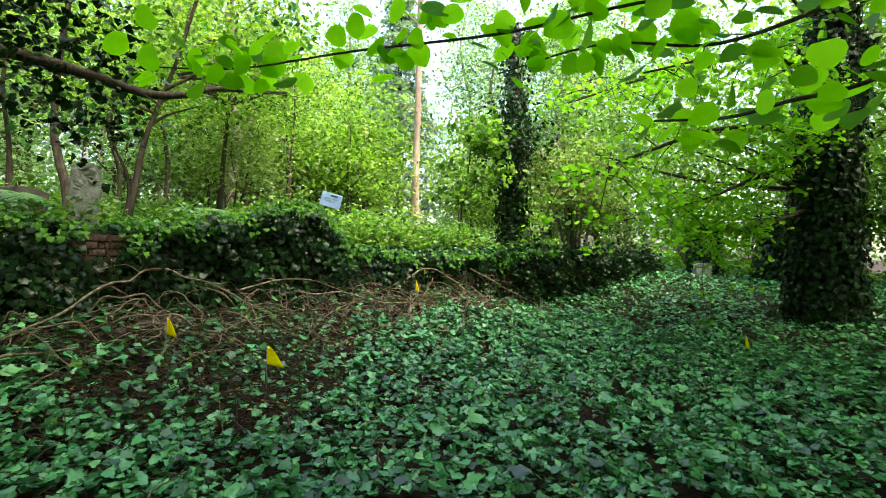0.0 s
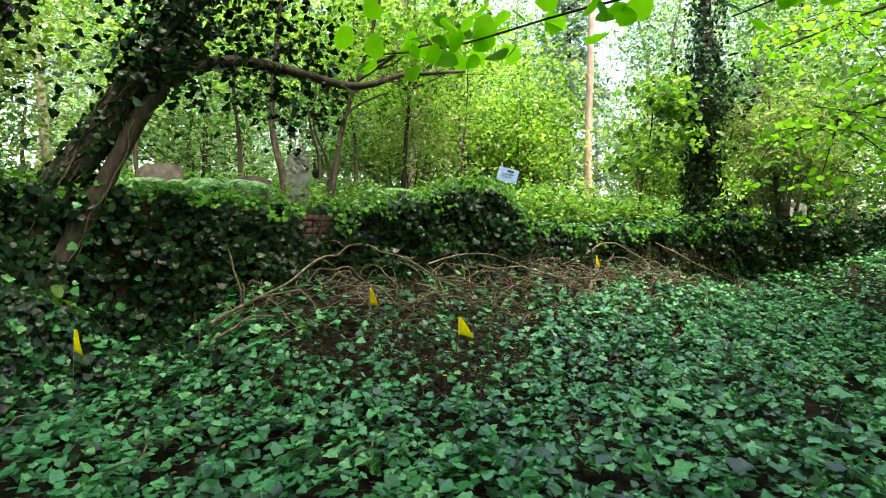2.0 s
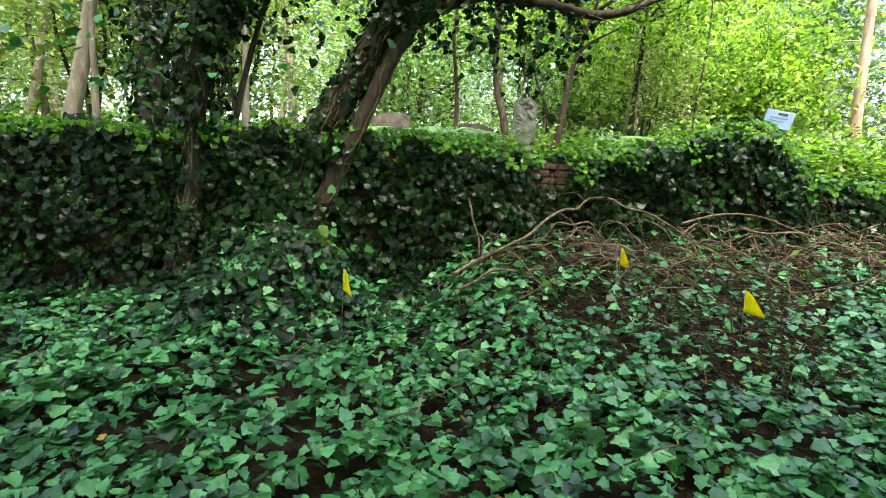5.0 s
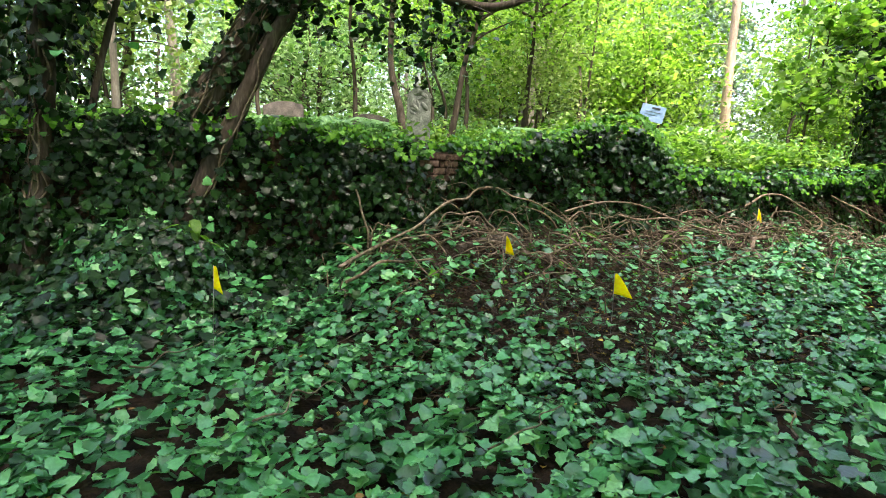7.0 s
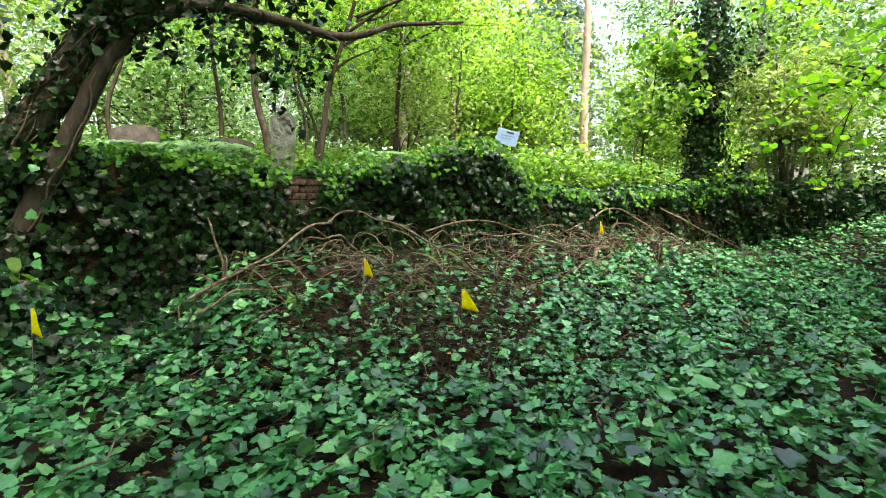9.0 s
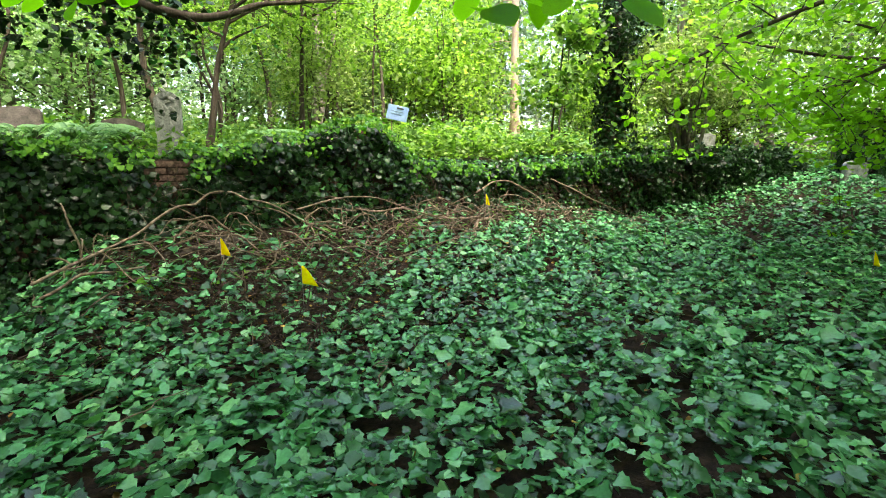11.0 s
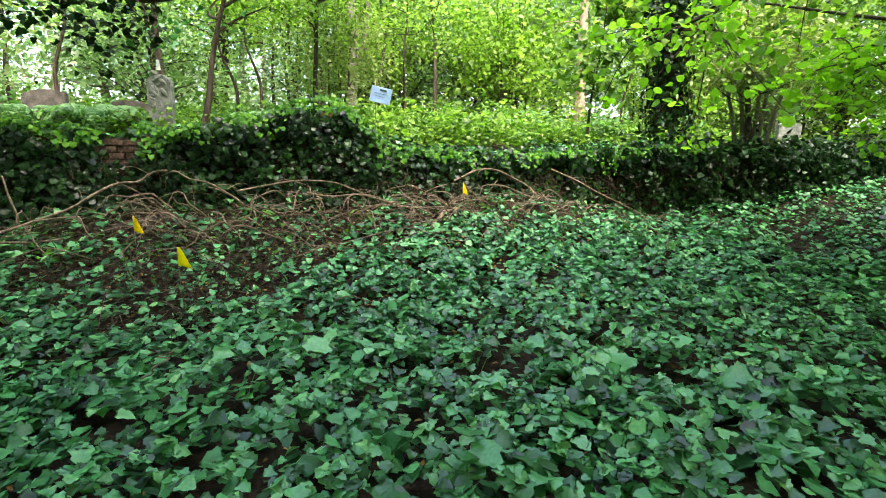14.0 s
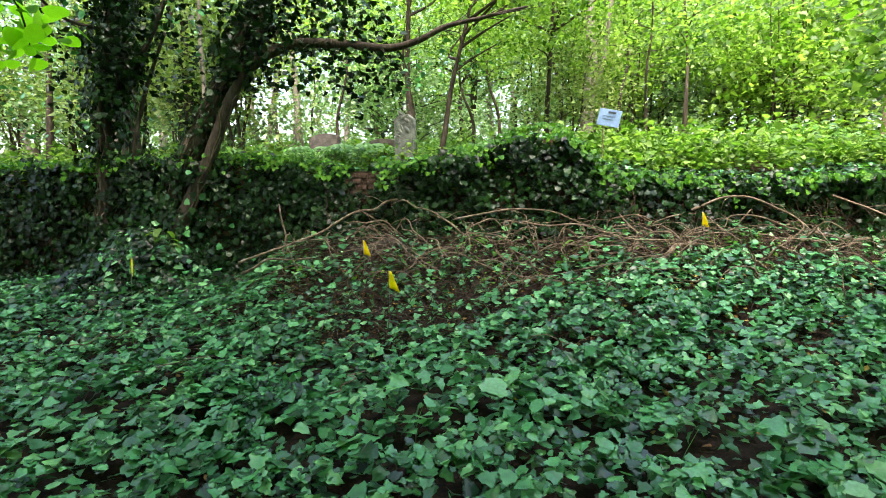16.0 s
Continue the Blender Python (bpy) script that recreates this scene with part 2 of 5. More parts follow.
def outline_leaf(points, fold=0.15, curl=0.1):
    """Leaf from its half outline (x along the midrib, y out), mirrored, folded along the midrib and curled down at the tip."""
    pts = [(x, y) for x, y in points]
    v, f = [], []
    mid = [(x, 0.0) for x, _ in pts]
    for x, _ in pts:
        v.append((x, 0.0, -curl * x * x))
    for x, y in pts:
        v.append((x, y, fold * y - curl * x * x))
    for x, y in pts:
        v.append((x, -y, fold * y - curl * x * x))
    n = len(pts)
    for i in range(n - 1):
        for side in (1, 2):
            a, b, c, d = i, i + 1, side * n + i + 1, side * n + i
            tris = [(a, b, c), (a, c, d)] if side == 2 else [(a, c, b), (a, d, c)]
            f += [t for t in tris]
    return np.array(v), np.array(f)


IVY = outline_leaf([(0.0, 0.09), (-0.15, 0.32), (0.05, 0.57), (0.32, 0.39), (0.52, 0.45), (0.74, 0.19), (1.0, 0.0)], 0.2, 0.22)
SIMPLE = outline_leaf([(0.0, 0.0), (0.3, 0.36), (0.68, 0.26), (1.0, 0.0)], 0.2, 0.18)
ROUND = outline_leaf([(0.0, 0.05), (0.02, 0.28), (0.2, 0.44), (0.45, 0.48), (0.7, 0.38), (0.88, 0.18), (1.0, 0.0)], 0.1, 0.12)
QUICK = (np.array([(0, 0, 0), (0.42, 0.33, 0.06), (1, 0, -0.16), (0.42, -0.33, 0.06), (0.45, 0, -0.03)], float), np.array([(0, 4, 1), (4, 2, 1), (0, 3, 4), (4, 3, 2)]))
DIAMOND = (np.array([(0, 0, 0), (0.45, 0.3, 0.05), (1, 0, -0.1), (0.45, -0.3, 0.05)], float), np.array([(0, 2, 1), (0, 3, 2)]))
LONG = outline_leaf([(0.0, 0.02), (0.25, 0.16), (0.6, 0.15), (1.0, 0.0)], 0.25, 0.35)


def unit(a):
    return a / np.maximum(np.linalg.norm(a, axis=-1, keepdims=True), 1e-9)


def scatter(pos, normal, size, leaf, heading=None):
    """Vertices and faces of many leaves: each lies across its normal, turned at random or towards its heading."""
    n = len(pos)
    nz = unit(np.asarray(normal, float))
    h = rng.normal(size=(n, 3)) if heading is None else np.asarray(heading, float) + rng.normal(size=(n, 3)) * 0.35
    x = unit(h - nz * (h * nz).sum(1, keepdims=True))
    y = np.cross(nz, x)
    tv, tf = leaf
    sz = np.asarray(size, float).reshape(-1, 1, 1)
    v = pos[:, None, :] + sz * (tv[None, :, 0:1] * x[:, None, :] + tv[None, :, 1:2] * y[:, None, :] * rng.uniform(0.85, 1.15, (n, 1, 1)) + tv[None, :, 2:3] * nz[:, None, :] * rng.uniform(0.3, 1.8, (n, 1, 1)))
    f = tf[None] + (np.arange(n) * len(tv))[:, None, None]
    return v.reshape(-1, 3), f.reshape(-1, 3)


def join(parts):
    vs, fs, k = [], [], 0
    for v, f in parts:
        vs.append(v)
        fs.append(f + k)
        k += len(v)
    return np.concatenate(vs), np.concatenate(fs)


def crown_leaves(centres, spread, per, size, leaf, flat=0.5):
    c = np.repeat(np.asarray(centres, float), per, axis=0)
    p = c + rng.normal(size=c.shape) * np.asarray(spread) * np.array((1, 1, flat))
    nm = unit(np.array((0, 0, 0.9)) + rng.normal(size=c.shape) * 0.6)
    return scatter(p, nm, size * rng.uniform(0.6, 1.4, len(c)), leaf)


def spline(points, steps=5):
    """Smooth line through the points (Catmull-Rom)."""
    p = [np.array(q, float) for q in points]
    p = [2 * p[0] - p[1]] + p + [2 * p[-1] - p[-2]]
    out = []
    for i in range(1, len(p) - 2):
        for k in range(steps):
            t = k / steps
            out.append(0.5 * (2 * p[i] + (p[i + 1] - p[i - 1]) * t + (2 * p[i - 1] - 5 * p[i] + 4 * p[i + 1] - p[i + 2]) * t * t + (3 * p[i] - p[i - 1] - 3 * p[i + 1] + p[i + 2]) * t ** 3))
    out.append(p[-2])
    return np.array(out)


def tube(line, r0, r1, sides=8, rough=0.0, flare=0.0):
    """Tapered round stem along a line, as triangles, closed at its end."""
    line = np.asarray(line, float)
    n = len(line)
    tan = unit(np.gradient(line, axis=0))
    ref = np.array((0.0, 0.0, 1.0)) if abs(tan[0][2]) < 0.8 else np.array((1.0, 0.0, 0.0))
    v = []
    ang = np.linspace(0, 2 * math.pi, sides, endpoint=False)
    for i in range(n):
        ref = unit(ref - tan[i] * (ref @ tan[i]))
        b = np.cross(tan[i], ref)
        t = i / (n - 1)
        r = r0 + (r1 - r0) * t + flare * math.exp(-t * 9)
        rr = r * (1 + rough * rng.normal(size=sides) * 0.5)
        v.append(line[i] + rr[:, None] * (np.cos(ang)[:, None] * ref + np.sin(ang)[:, None] * b))
    v = np.concatenate(v + [line[-1:]])
    f = []
    for i in range(n - 1):
        for k in range(sides):
            a, b = i * sides + k, i * sides + (k + 1) % sides
            f += [(a, b, b + sides), (a, b + sides, a + sides)]
    for k in range(sides):
        f.append(((n - 1) * sides + k, (n - 1) * sides + (k + 1) % sides, len(v) - 1))
    return v, np.array(f)


# ---- ground: one sheet, with the bank and the ivy-grown wall in it ----
def axis(near, reach, far):
    out = [np.arange(near[0], near[1], near[2])]
    lo, hi, step = near[0], near[1], near[2]
    a, b = [], []
    while lo > -reach:
        step *= 1.35
        lo -= step
        a.append(lo)
    step = near[2]
    while hi < reach:
        b.append(hi)
        step *= 1.35
        hi += step
    return np.concatenate([np.array(a[::-1]), out[0], np.array(b)])


def build_ground():
    s = axis((-7, 17, 0.14), 900, 0)
    w = np.concatenate([axis((-4, 7, 0.11), 900, 0), np.linspace(-0.1, 0.4, 14)])
    w = np.unique(np.round(w, 3))
    S, W = np.meshgrid(s, w, indexing="ij")
    x, y = to_xy(S, W)
    z = terrain(S, W)
    v = np.stack([x, y, z], -1).reshape(-1, 3)
    n, m = len(s), len(w)
    i = (np.arange(n - 1)[:, None] * m + np.arange(m - 1)[None]).ravel()
    f = np.stack([i, i + m, i + m + 1, i + 1], 1)
    ob = add_mesh("ground", v, f[:, ::-1], M_SOIL)
    return tagged(ob, "brown leaf-litter soil of the woodland floor and bank", "ground", kind="structure")


build_ground()


def slope_normal(s, w):
    e = 0.04
    gs = (terrain(s + e, w) - terrain(s - e, w)) / (2 * e)
    gw = (terrain(s, w + e) - terrain(s, w - e)) / (2 * e)
    n = np.stack([-gs * ALONG[0] - gw * FRONT[0], -gs * ALONG[1] - gw * FRONT[1], np.ones_like(gs)], 1)
    return unit(n)


def ground_points(n, s0, s1, w0, w1):
    s, w = rng.uniform(s0, s1, n), rng.uniform(w0, w1, n)
    x, y = to_xy(s, w)
    return s, w, np.stack([x, y, terrain(s, w)], 1)


def bare(s, w):
    """How bare the bank is: 1 where brushwood and litter show."""
    foot = 1.85 + 0.65 * np.exp(-((s - 0.7) / 1.0) ** 2) - 0.8 * smooth(1.6, 3.2, s)
    k = smooth(-1.4, -0.2, s) * smooth(8.5, 5.5, s) * smooth(0.1, 0.5, w) * smooth(0.35, -0.35, w - foot + 0.25 * bumps(s, w, 0.6))
    spots = smooth(0.62, 0.8, bumps(s, w, 0.5, 9)) * 0.6
    return np.clip(k * 0.77 + spots * smooth(5.5, 4.5, w), 0, 1)


def hollows(s, w):
    """1 in the gaps between the clumps of ivy, where soil and stems show."""
    return smooth(0.1, 0.4, bumps(s + 0.3 * w, w, 0.24, 13)) * 0.75 + 0.7 * smooth(0.1, 0.4, bumps(s - 0.2 * w, w, 0.1, 17))


def carpet(n, s0, s1, w0, w1, size, leaf, lift=0.2):
    s, w, p = ground_points(n, s0, s1, w0, w1)
    mound = np.exp(-(((s + 2.75) / 0.8) ** 2 + ((w - 0.75) / 0.7) ** 2))
    keep = rng.random(n) > np.clip(bare(s, w) + 0.85 * hollows(s, w) + mound, 0, 0.97)
    s, w, p = s[keep], w[keep], p[keep]
    n = len(s)
    up = slope_normal(s, w)
    up = unit(up * np.array((0.6, 0.6, 1)) + rng.normal(size=(n, 3)) * 0.36 + np.array((0.06, -0.1, 0.25)))
    height = lift * (0.78 + 0.3 * bumps(s, w, 0.3, 4) + 0.22 * bumps(s, w, 0.12, 6))
    p[:, 2] += 0.012 + height * (1 - 0.75 * rng.random(n) ** 2.2)
    broad = 1 + 0.3 * smooth(0.1, 0.6, bumps(s, w, 0.9, 21))
    return scatter(p, up, size * rng.uniform(0.5, 1.3, n) * broad, leaf)


ivy_bed = add_mesh("ivy_carpet", *join([
    carpet(72000, -6.0, 8.0, 0.3, 7.6, 0.066, IVY),
    carpet(120, 0.6, 4.2, 3.6, 5.6, 0.12, IVY, 0.24),
    carpet(11000, -8.0, 12.0, 7.4, 11.0, 0.1, SIMPLE),
    carpet(21000, 6.5, 17.0, 0.2, 7.0, 0.1, SIMPLE),
    carpet(5000, -10.0, -4.5, 0.3, 7.0, 0.09, SIMPLE),
    carpet(6000, 15.0, 30.0, -4.0, 12.0, 0.16, SIMPLE),
]), M_IVY)
tagged(ivy_bed, "dense carpet of glossy dark green ivy leaves on the ground", "ivy", kind="stuff")


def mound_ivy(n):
    """The rounded bush of ivy that grows against the wall foot."""
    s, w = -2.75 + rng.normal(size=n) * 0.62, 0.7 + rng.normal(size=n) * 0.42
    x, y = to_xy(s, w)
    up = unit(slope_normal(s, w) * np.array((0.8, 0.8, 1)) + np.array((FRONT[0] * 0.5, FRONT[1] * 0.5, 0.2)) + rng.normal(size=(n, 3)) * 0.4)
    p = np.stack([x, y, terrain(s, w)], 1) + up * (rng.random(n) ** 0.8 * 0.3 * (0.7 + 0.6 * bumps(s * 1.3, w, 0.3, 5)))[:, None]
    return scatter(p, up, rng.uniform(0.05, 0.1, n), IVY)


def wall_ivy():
    # bush joined to the wall ivy, so its leaf colour carries the shade too
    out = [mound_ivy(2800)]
    n = 25000
    s, w = rng.uniform(-7.5, 15.3, n), rng.uniform(0.02, 0.36, n)
    keep = rng.random(n) > (0.2 + 0.55 * smooth(2.9, 3.5, s)) * smooth(-0.6, 0.3, s) * smooth(9.5, 7.0, s) * smooth(0.06, 0.2, w)
    hole = (np.abs(s) < 0.15) & (np.abs(terrain(s, w) - 1.5) < 0.14)
    keep &= ~hole
    s, w = s[keep], w[keep]
    x, y = to_xy(s, w)
    p = np.stack([x, y, terrain(s, w)], 1)
    n = len(s)
    out_way = np.stack([np.full(n, FRONT[0]), np.full(n, FRONT[1]), np.full(n, 0.55)], 1)
    p += out_way * (rng.random(n) ** 1.4 * 0.2 * (0.8 + 0.5 * bumps(s, p[:, 2] * 2, 0.4, 8)) + 0.16 * np.clip(bumps(s, p[:, 2] * 1.3, 0.55, 3), -0.2, 1))[:, None]
    nm = unit(out_way + rng.normal(size=(n, 3)) * 0.4)
    out.append(scatter(p, nm, rng.uniform(0.05, 0.095, n), IVY, heading=np.tile((0, 0, -1.0), (n, 1))))
    # heavy growth bulging over the wall farther along
    m = 70
    bx, by = to_xy(rng.uniform(7.0, 14.5, m), rng.uniform(-0.1, 0.5, m))
    bulge = np.stack([bx, by, rng.uniform(0.9, 1.75, m)], 1)
    out.append(crown_leaves(bulge, 0.16, 34, 0.09, IVY, 0.9))
    return join(out)


tagged(add_mesh("wall_ivy", *wall_ivy(), M_IVY_SHADE), "glossy ivy with shade in its colour hanging over the old boundary wall", "ivy", kind="stuff")


def top_growth(n, s0, s1, w0, w1, size, lift, leaf=IVY):
    s, w, p = ground_points(n, s0, s1, w0, w1)
    clear = ~((np.abs(s + 0.02) < 0.13) & (w > 0.03) & (w < 0.5))
    s, w, p = s[clear], w[clear], p[clear]
    n = len(s)
    up = unit(np.array((0.1, -0.1, 1.0)) + rng.normal(size=(n, 3)) * 0.4)
    p[:, 2] += lift * rng.random(n) * (0.7 + 0.5 * bumps(s, w, 0.4, 6))
    return scatter(p, up, size * rng.uniform(0.6, 1.3, n), leaf)


def hanging(n, s0, s1, drop):
    """Young shoots trailing from the wall top down its face, in uneven tongues."""
    s = rng.uniform(s0, s1, n)
    s = s[np.abs(s) > 0.15]
    n = len(s)
    reach = drop * np.clip(0.45 + 0.75 * bumps(s, s * 0.4, 0.5, 11), 0.08, 1.2)
    t = rng.random(n) ** 1.3
    x, y = to_xy(s, 0.2 + 0.14 * t + rng.random(n) * 0.12)
    p = np.stack([x, y, wall_top(s) + 0.06 - t * reach], 1)
    nm = unit(np.array((FRONT[0], FRONT[1], 0.9)) + rng.normal(size=(n, 3)) * 0.4)
    return scatter(p, nm, rng.uniform(0.035, 0.075, n), IVY, heading=np.tile((0, 0, -1.0), (n, 1)))


tagged(add_mesh("young_ivy", *join([
    top_growth(8500, -7.5, 2.8, -0.75, 0.12, 0.05, 0.15),
    top_growth(800, 2.8, 8.0, -0.75, 0.12, 0.06, 0.18),
    top_growth(900, 8.0, 15.5, -0.75, 0.12, 0.08, 0.16),
    top_growth(700, 2.6, 7.5, -0.1, 0.6, 0.06, 0.12),
    top_growth(3200, -7.5, 10.0, 0.0, 0.17, 0.06, 0.14),
    hanging(650, -1.8, 3.0, 0.35),
    hanging(500, 2.7, 9.0, 0.35),
    hanging(200, -7.0, -2.0, 0.25),
    top_growth(1100, -1.2, 7.0, 0.15, 1.5, 0.055, 0.16),
    top_growth(350, -1.2, 7.0, 0.4, 2.2, 0.05, 0.25, LONG),
]), M_YOUNG), "bright young ivy growing along the top of the wall", "ivy", kind="stuff")
tagged(add_mesh("wall_ivy", *join([top_growth(4200, 2.7, 10.0, -1.1, 0.45, 0.07, 0.2), top_growth(3500, 9.5, 15.5, -1.0, 0.4, 0.09, 0.25)]), M_IVY_SHADE),
       "ivy with shade in its colour sloping over the broken end of the wall", "ivy", kind="stuff")
tagged(add_mesh("bank_ivy", *join([carpet(6500, -1.5, 6.5, 0.2, 2.9, 0.058, IVY, 0.14), top_growth(650, -1.2, 2.0, 0.5, 2.3, 0.062, 0.14), top_growth(500, -1.0, 6.5, 0.3, 1.8, 0.06, 0.2), top_growth(1500, 2.7, 9.5, -0.9, 0.5, 0.058, 0.2), top_growth(900, -1.5, 2.7, -0.4, 0.3, 0.055, 0.16), mound_ivy(800)]), M_IVY),
       "thin scattered ivy among brushwood on the bank", "ivy", kind="stuff")


def herb_layer(n, s0, s1, w0, w1, size, height, leaf=SIMPLE):
    """Nettles, brambles and other low growth: leaves in tiers on upright stems."""
    m = n // 9
    s, w, p = ground_points(m, s0, s1, w0, w1)
    tall = height * rng.uniform(0.4, 1.1, m) * (0.8 + 0.5 * bumps(s, w, 1.2, 7))
    k = rng.random((m, 9)) ** 0.7
    pos = p[:, None, :] + np.stack([rng.normal(size=(m, 9)) * 0.09, rng.normal(size=(m, 9)) * 0.09, k * tall[:, None]], -1)
    pos = pos.reshape(-1, 3)
    nm = unit(np.array((0, 0, 1.0)) + rng.normal(size=(len(pos), 3)) * 0.45)
    return scatter(pos, nm, size * rng.uniform(0.6, 1.3, len(pos)), leaf)


tagged(add_mesh("undergrowth", *join([
    herb_layer(6500, -1.0, 7.0, -5.0, -0.9, 0.09, 0.5),
    herb_layer(2600, 2.6, 7.5, -3.2, -1.1, 0.1, 0.75, ROUND),
    herb_layer(2600, 2.8, 7.5, -3.4, -1.0, 0.13, 0.8, LONG),
    herb_layer(9000, -14.0, 20.0, -14.0, -4.0, 0.16, 0.7),
    herb_layer(5000, -14.0, -1.0, -5.0, -0.8, 0.12, 0.4),
    herb_layer(4500, 7.0, 16.0, -5.0, -0.6, 0.13, 0.35),
    herb_layer(2500, 15.5, 30.0, -6.0, 6.0, 0.2, 0.45),
]), M_HERB), "bright green nettles and brambles on the upper ground", "undergrowth", kind="stuff")
tagged(add_mesh("pale_undergrowth", *join([
    herb_layer(5000, -6.0, 3.5, -9.0, -2.2, 0.15, 0.6, LONG),
    herb_layer(2500, 8.0, 15.0, -9.0, -3.0, 0.16, 0.7, LONG),
]), M_HERB_PALE), "pale green ferns and dog's mercury under the trees", "undergrowth", kind="stuff")


# ---- trees ----
def tree_kind(height, radius, bark, leafmat, crown_from, crown_r, clusters, per, size, spread, lean=(0, 0), stems=1, leaf=QUICK, limbs=9, label="", category="tree"):
    """A tree at the origin: trunk, limbs and a crown of clumps with gaps between them."""
    base = new("tree")
    tagged(base, label, category)
    centres = []
    for k in range(stems):
        off = np.array((0.0, 0.0)) if stems == 1 else rng.normal(size=2) * radius * 3
        bend = np.array(lean, float) + rng.normal(size=2) * 0.05 * height * (1 if stems == 1 else 2.2)
        line = [np.array((off[0], off[1], -0.15))]
        for t in (0.2, 0.4, 0.6, 0.8, 1.0):
            wob = rng.normal(size=2) * 0.018 * height
            line.append(np.array((off[0] + bend[0] * t + wob[0], off[1] + bend[1] * t + wob[1], height * t)))
        line = spline(line, 4)
        v, f = tube(line, radius, radius * 0.22, 9, 0.12, radius * 0.5)
        add_mesh("trunk", v, f, bark, base)
        for j in range(limbs):
            t = rng.uniform(crown_from, 0.98)
            i = int(t * (len(line) - 1))
            a = rng.uniform(0, 2 * math.pi)
            reach = crown_r * rng.uniform(0.5, 1.0) * (1.15 - 0.55 * (t - crown_from) / (1 - crown_from))
            rise = reach * rng.uniform(-0.05, 0.6)
            p0 = line[i]
            way = np.array((math.cos(a), math.sin(a), 0))
            p1 = p0 + way * reach * 0.5 + np.array((0, 0, rise * 0.7)) + rng.normal(size=3) * 0.08 * reach
            p2 = p0 + way * reach + np.array((0, 0, rise)) + rng.normal(size=3) * 0.1 * reach
            r = radius * (1 - 0.75 * t) * 0.5
            v, f = tube(spline([p0, p1, p2], 4), r, r * 0.2, 5)
            add_mesh("limb", v, f, bark, base)
            for q in range(clusters):
                u = rng.uniform(0.25, 1.1)
                centres.append(p0 + (p2 - p0) * u + np.array((0, 0, 0.2 * rise)) + rng.normal(size=3) * spread * 0.9)
    v, f = crown_leaves(centres, spread, per, size, leaf)
    add_mesh("crown", v, f, leafmat, base)
    return base


KINDS = {
    "beech": tree_kind(11, 0.15, M_BARK, M_CROWN, 0.12, 3.2, 5, 55, 0.15, 0.6, limbs=24, label="tall leafy broadleaf tree with a dark trunk"),
    # next two kinds stand out of view, added only to block light
    "wide_shade_tree": tree_kind(12.5, 0.3, M_BARK, M_CROWN, 0.55, 6.6, 7, 34, 0.25, 0.75, limbs=40, label="unseen wide-crowned tree added to shade the ivy"),
    "tall_shade_tree": tree_kind(13, 0.2, M_BARK, M_CROWN, 0.38, 3.0, 5, 50, 0.19, 0.55, limbs=24, label="unseen tall tree added to shade the ivy"),
    "cool": tree_kind(12, 0.15, M_BARK_PALE, M_CROWN_COOL, 0.06, 3.0, 5, 55, 0.16, 0.6, limbs=26, label="tall blue-green leafy tree in the wood"),
    "birch": tree_kind(11, 0.085, M_BARK_PALE, M_CROWN, 0.4, 2.0, 3, 50, 0.12, 0.5, limbs=12, label="slender pale-barked tree with a light crown"),
    "sapling": tree_kind(5.0, 0.04, M_BARK, M_CROWN, 0.3, 1.6, 3, 45, 0.1, 0.35, limbs=10, label="young leafy sapling under taller trees"),
    "pole": tree_kind(10, 0.07, M_BARK, M_CROWN_OLIVE, 0.45, 1.8, 3, 40, 0.12, 0.5, limbs=10, label="thin dark-stemmed woodland tree"),
    "dim_bush": tree_kind(3.2, 0.03, M_BARK, M_CROWN_OLIVE, 0.2, 1.3, 3, 45, 0.1, 0.35, stems=3, limbs=8, label="thin olive-green shrub among the trees", category="shrub"),
    "cool_bush": tree_kind(3.0, 0.03, M_BARK, M_CROWN_COOL, 0.08, 1.3, 3, 55, 0.1, 0.3, stems=3, limbs=8, label="leafy blue-green shrub under the trees", category="shrub"),
    "bush": tree_kind(2.6, 0.03, M_BARK, M_CROWN, 0.08, 1.2, 3, 55, 0.1, 0.3, stems=3, limbs=8, label="leafy green shrub under the trees", category="shrub"),
}


def plant(kind, x, y, turn=0.0, scale=1.0):
    m = Matrix.Translation((x, y, float(ground_z(x, y)) - 0.05)) @ Matrix.Rotation(turn, 4, "Z") @ Matrix.Scale(scale, 4)
    ob = copy_thing(KINDS[kind], Matrix.Identity(4))
    ob.matrix_basis = m
    ob["group"] = "trees of the wood"
    return ob


pr = random.Random(11)
spots = []


def free(x, y, gap):
    return all((x - a) ** 2 + (y - b) ** 2 > gap * gap for a, b in spots)


def grove(n, s0, s1, w0, w1, kinds, gap, lo=0.8, hi=1.25):
    made = tries = 0
    while made < n and tries < n * 30:
        tries += 1
        x, y = to_xy(pr.uniform(s0, s1), pr.uniform(w0, w1))
        x, y = float(x), float(y)
        clearing = 9 < y < 34 and abs(x + 1.08 * y / 18.8 - 0.06 * (y - 18.8)) < 1.5
        if free(x, y, gap) and not (-1.5 < x < 6 and -2 < y < 3.5) and not clearing:
            spots.append((x, y))
            plant(pr.choice(kinds), x, y, pr.uniform(0, 6.3), pr.uniform(lo, hi))
            made += 1


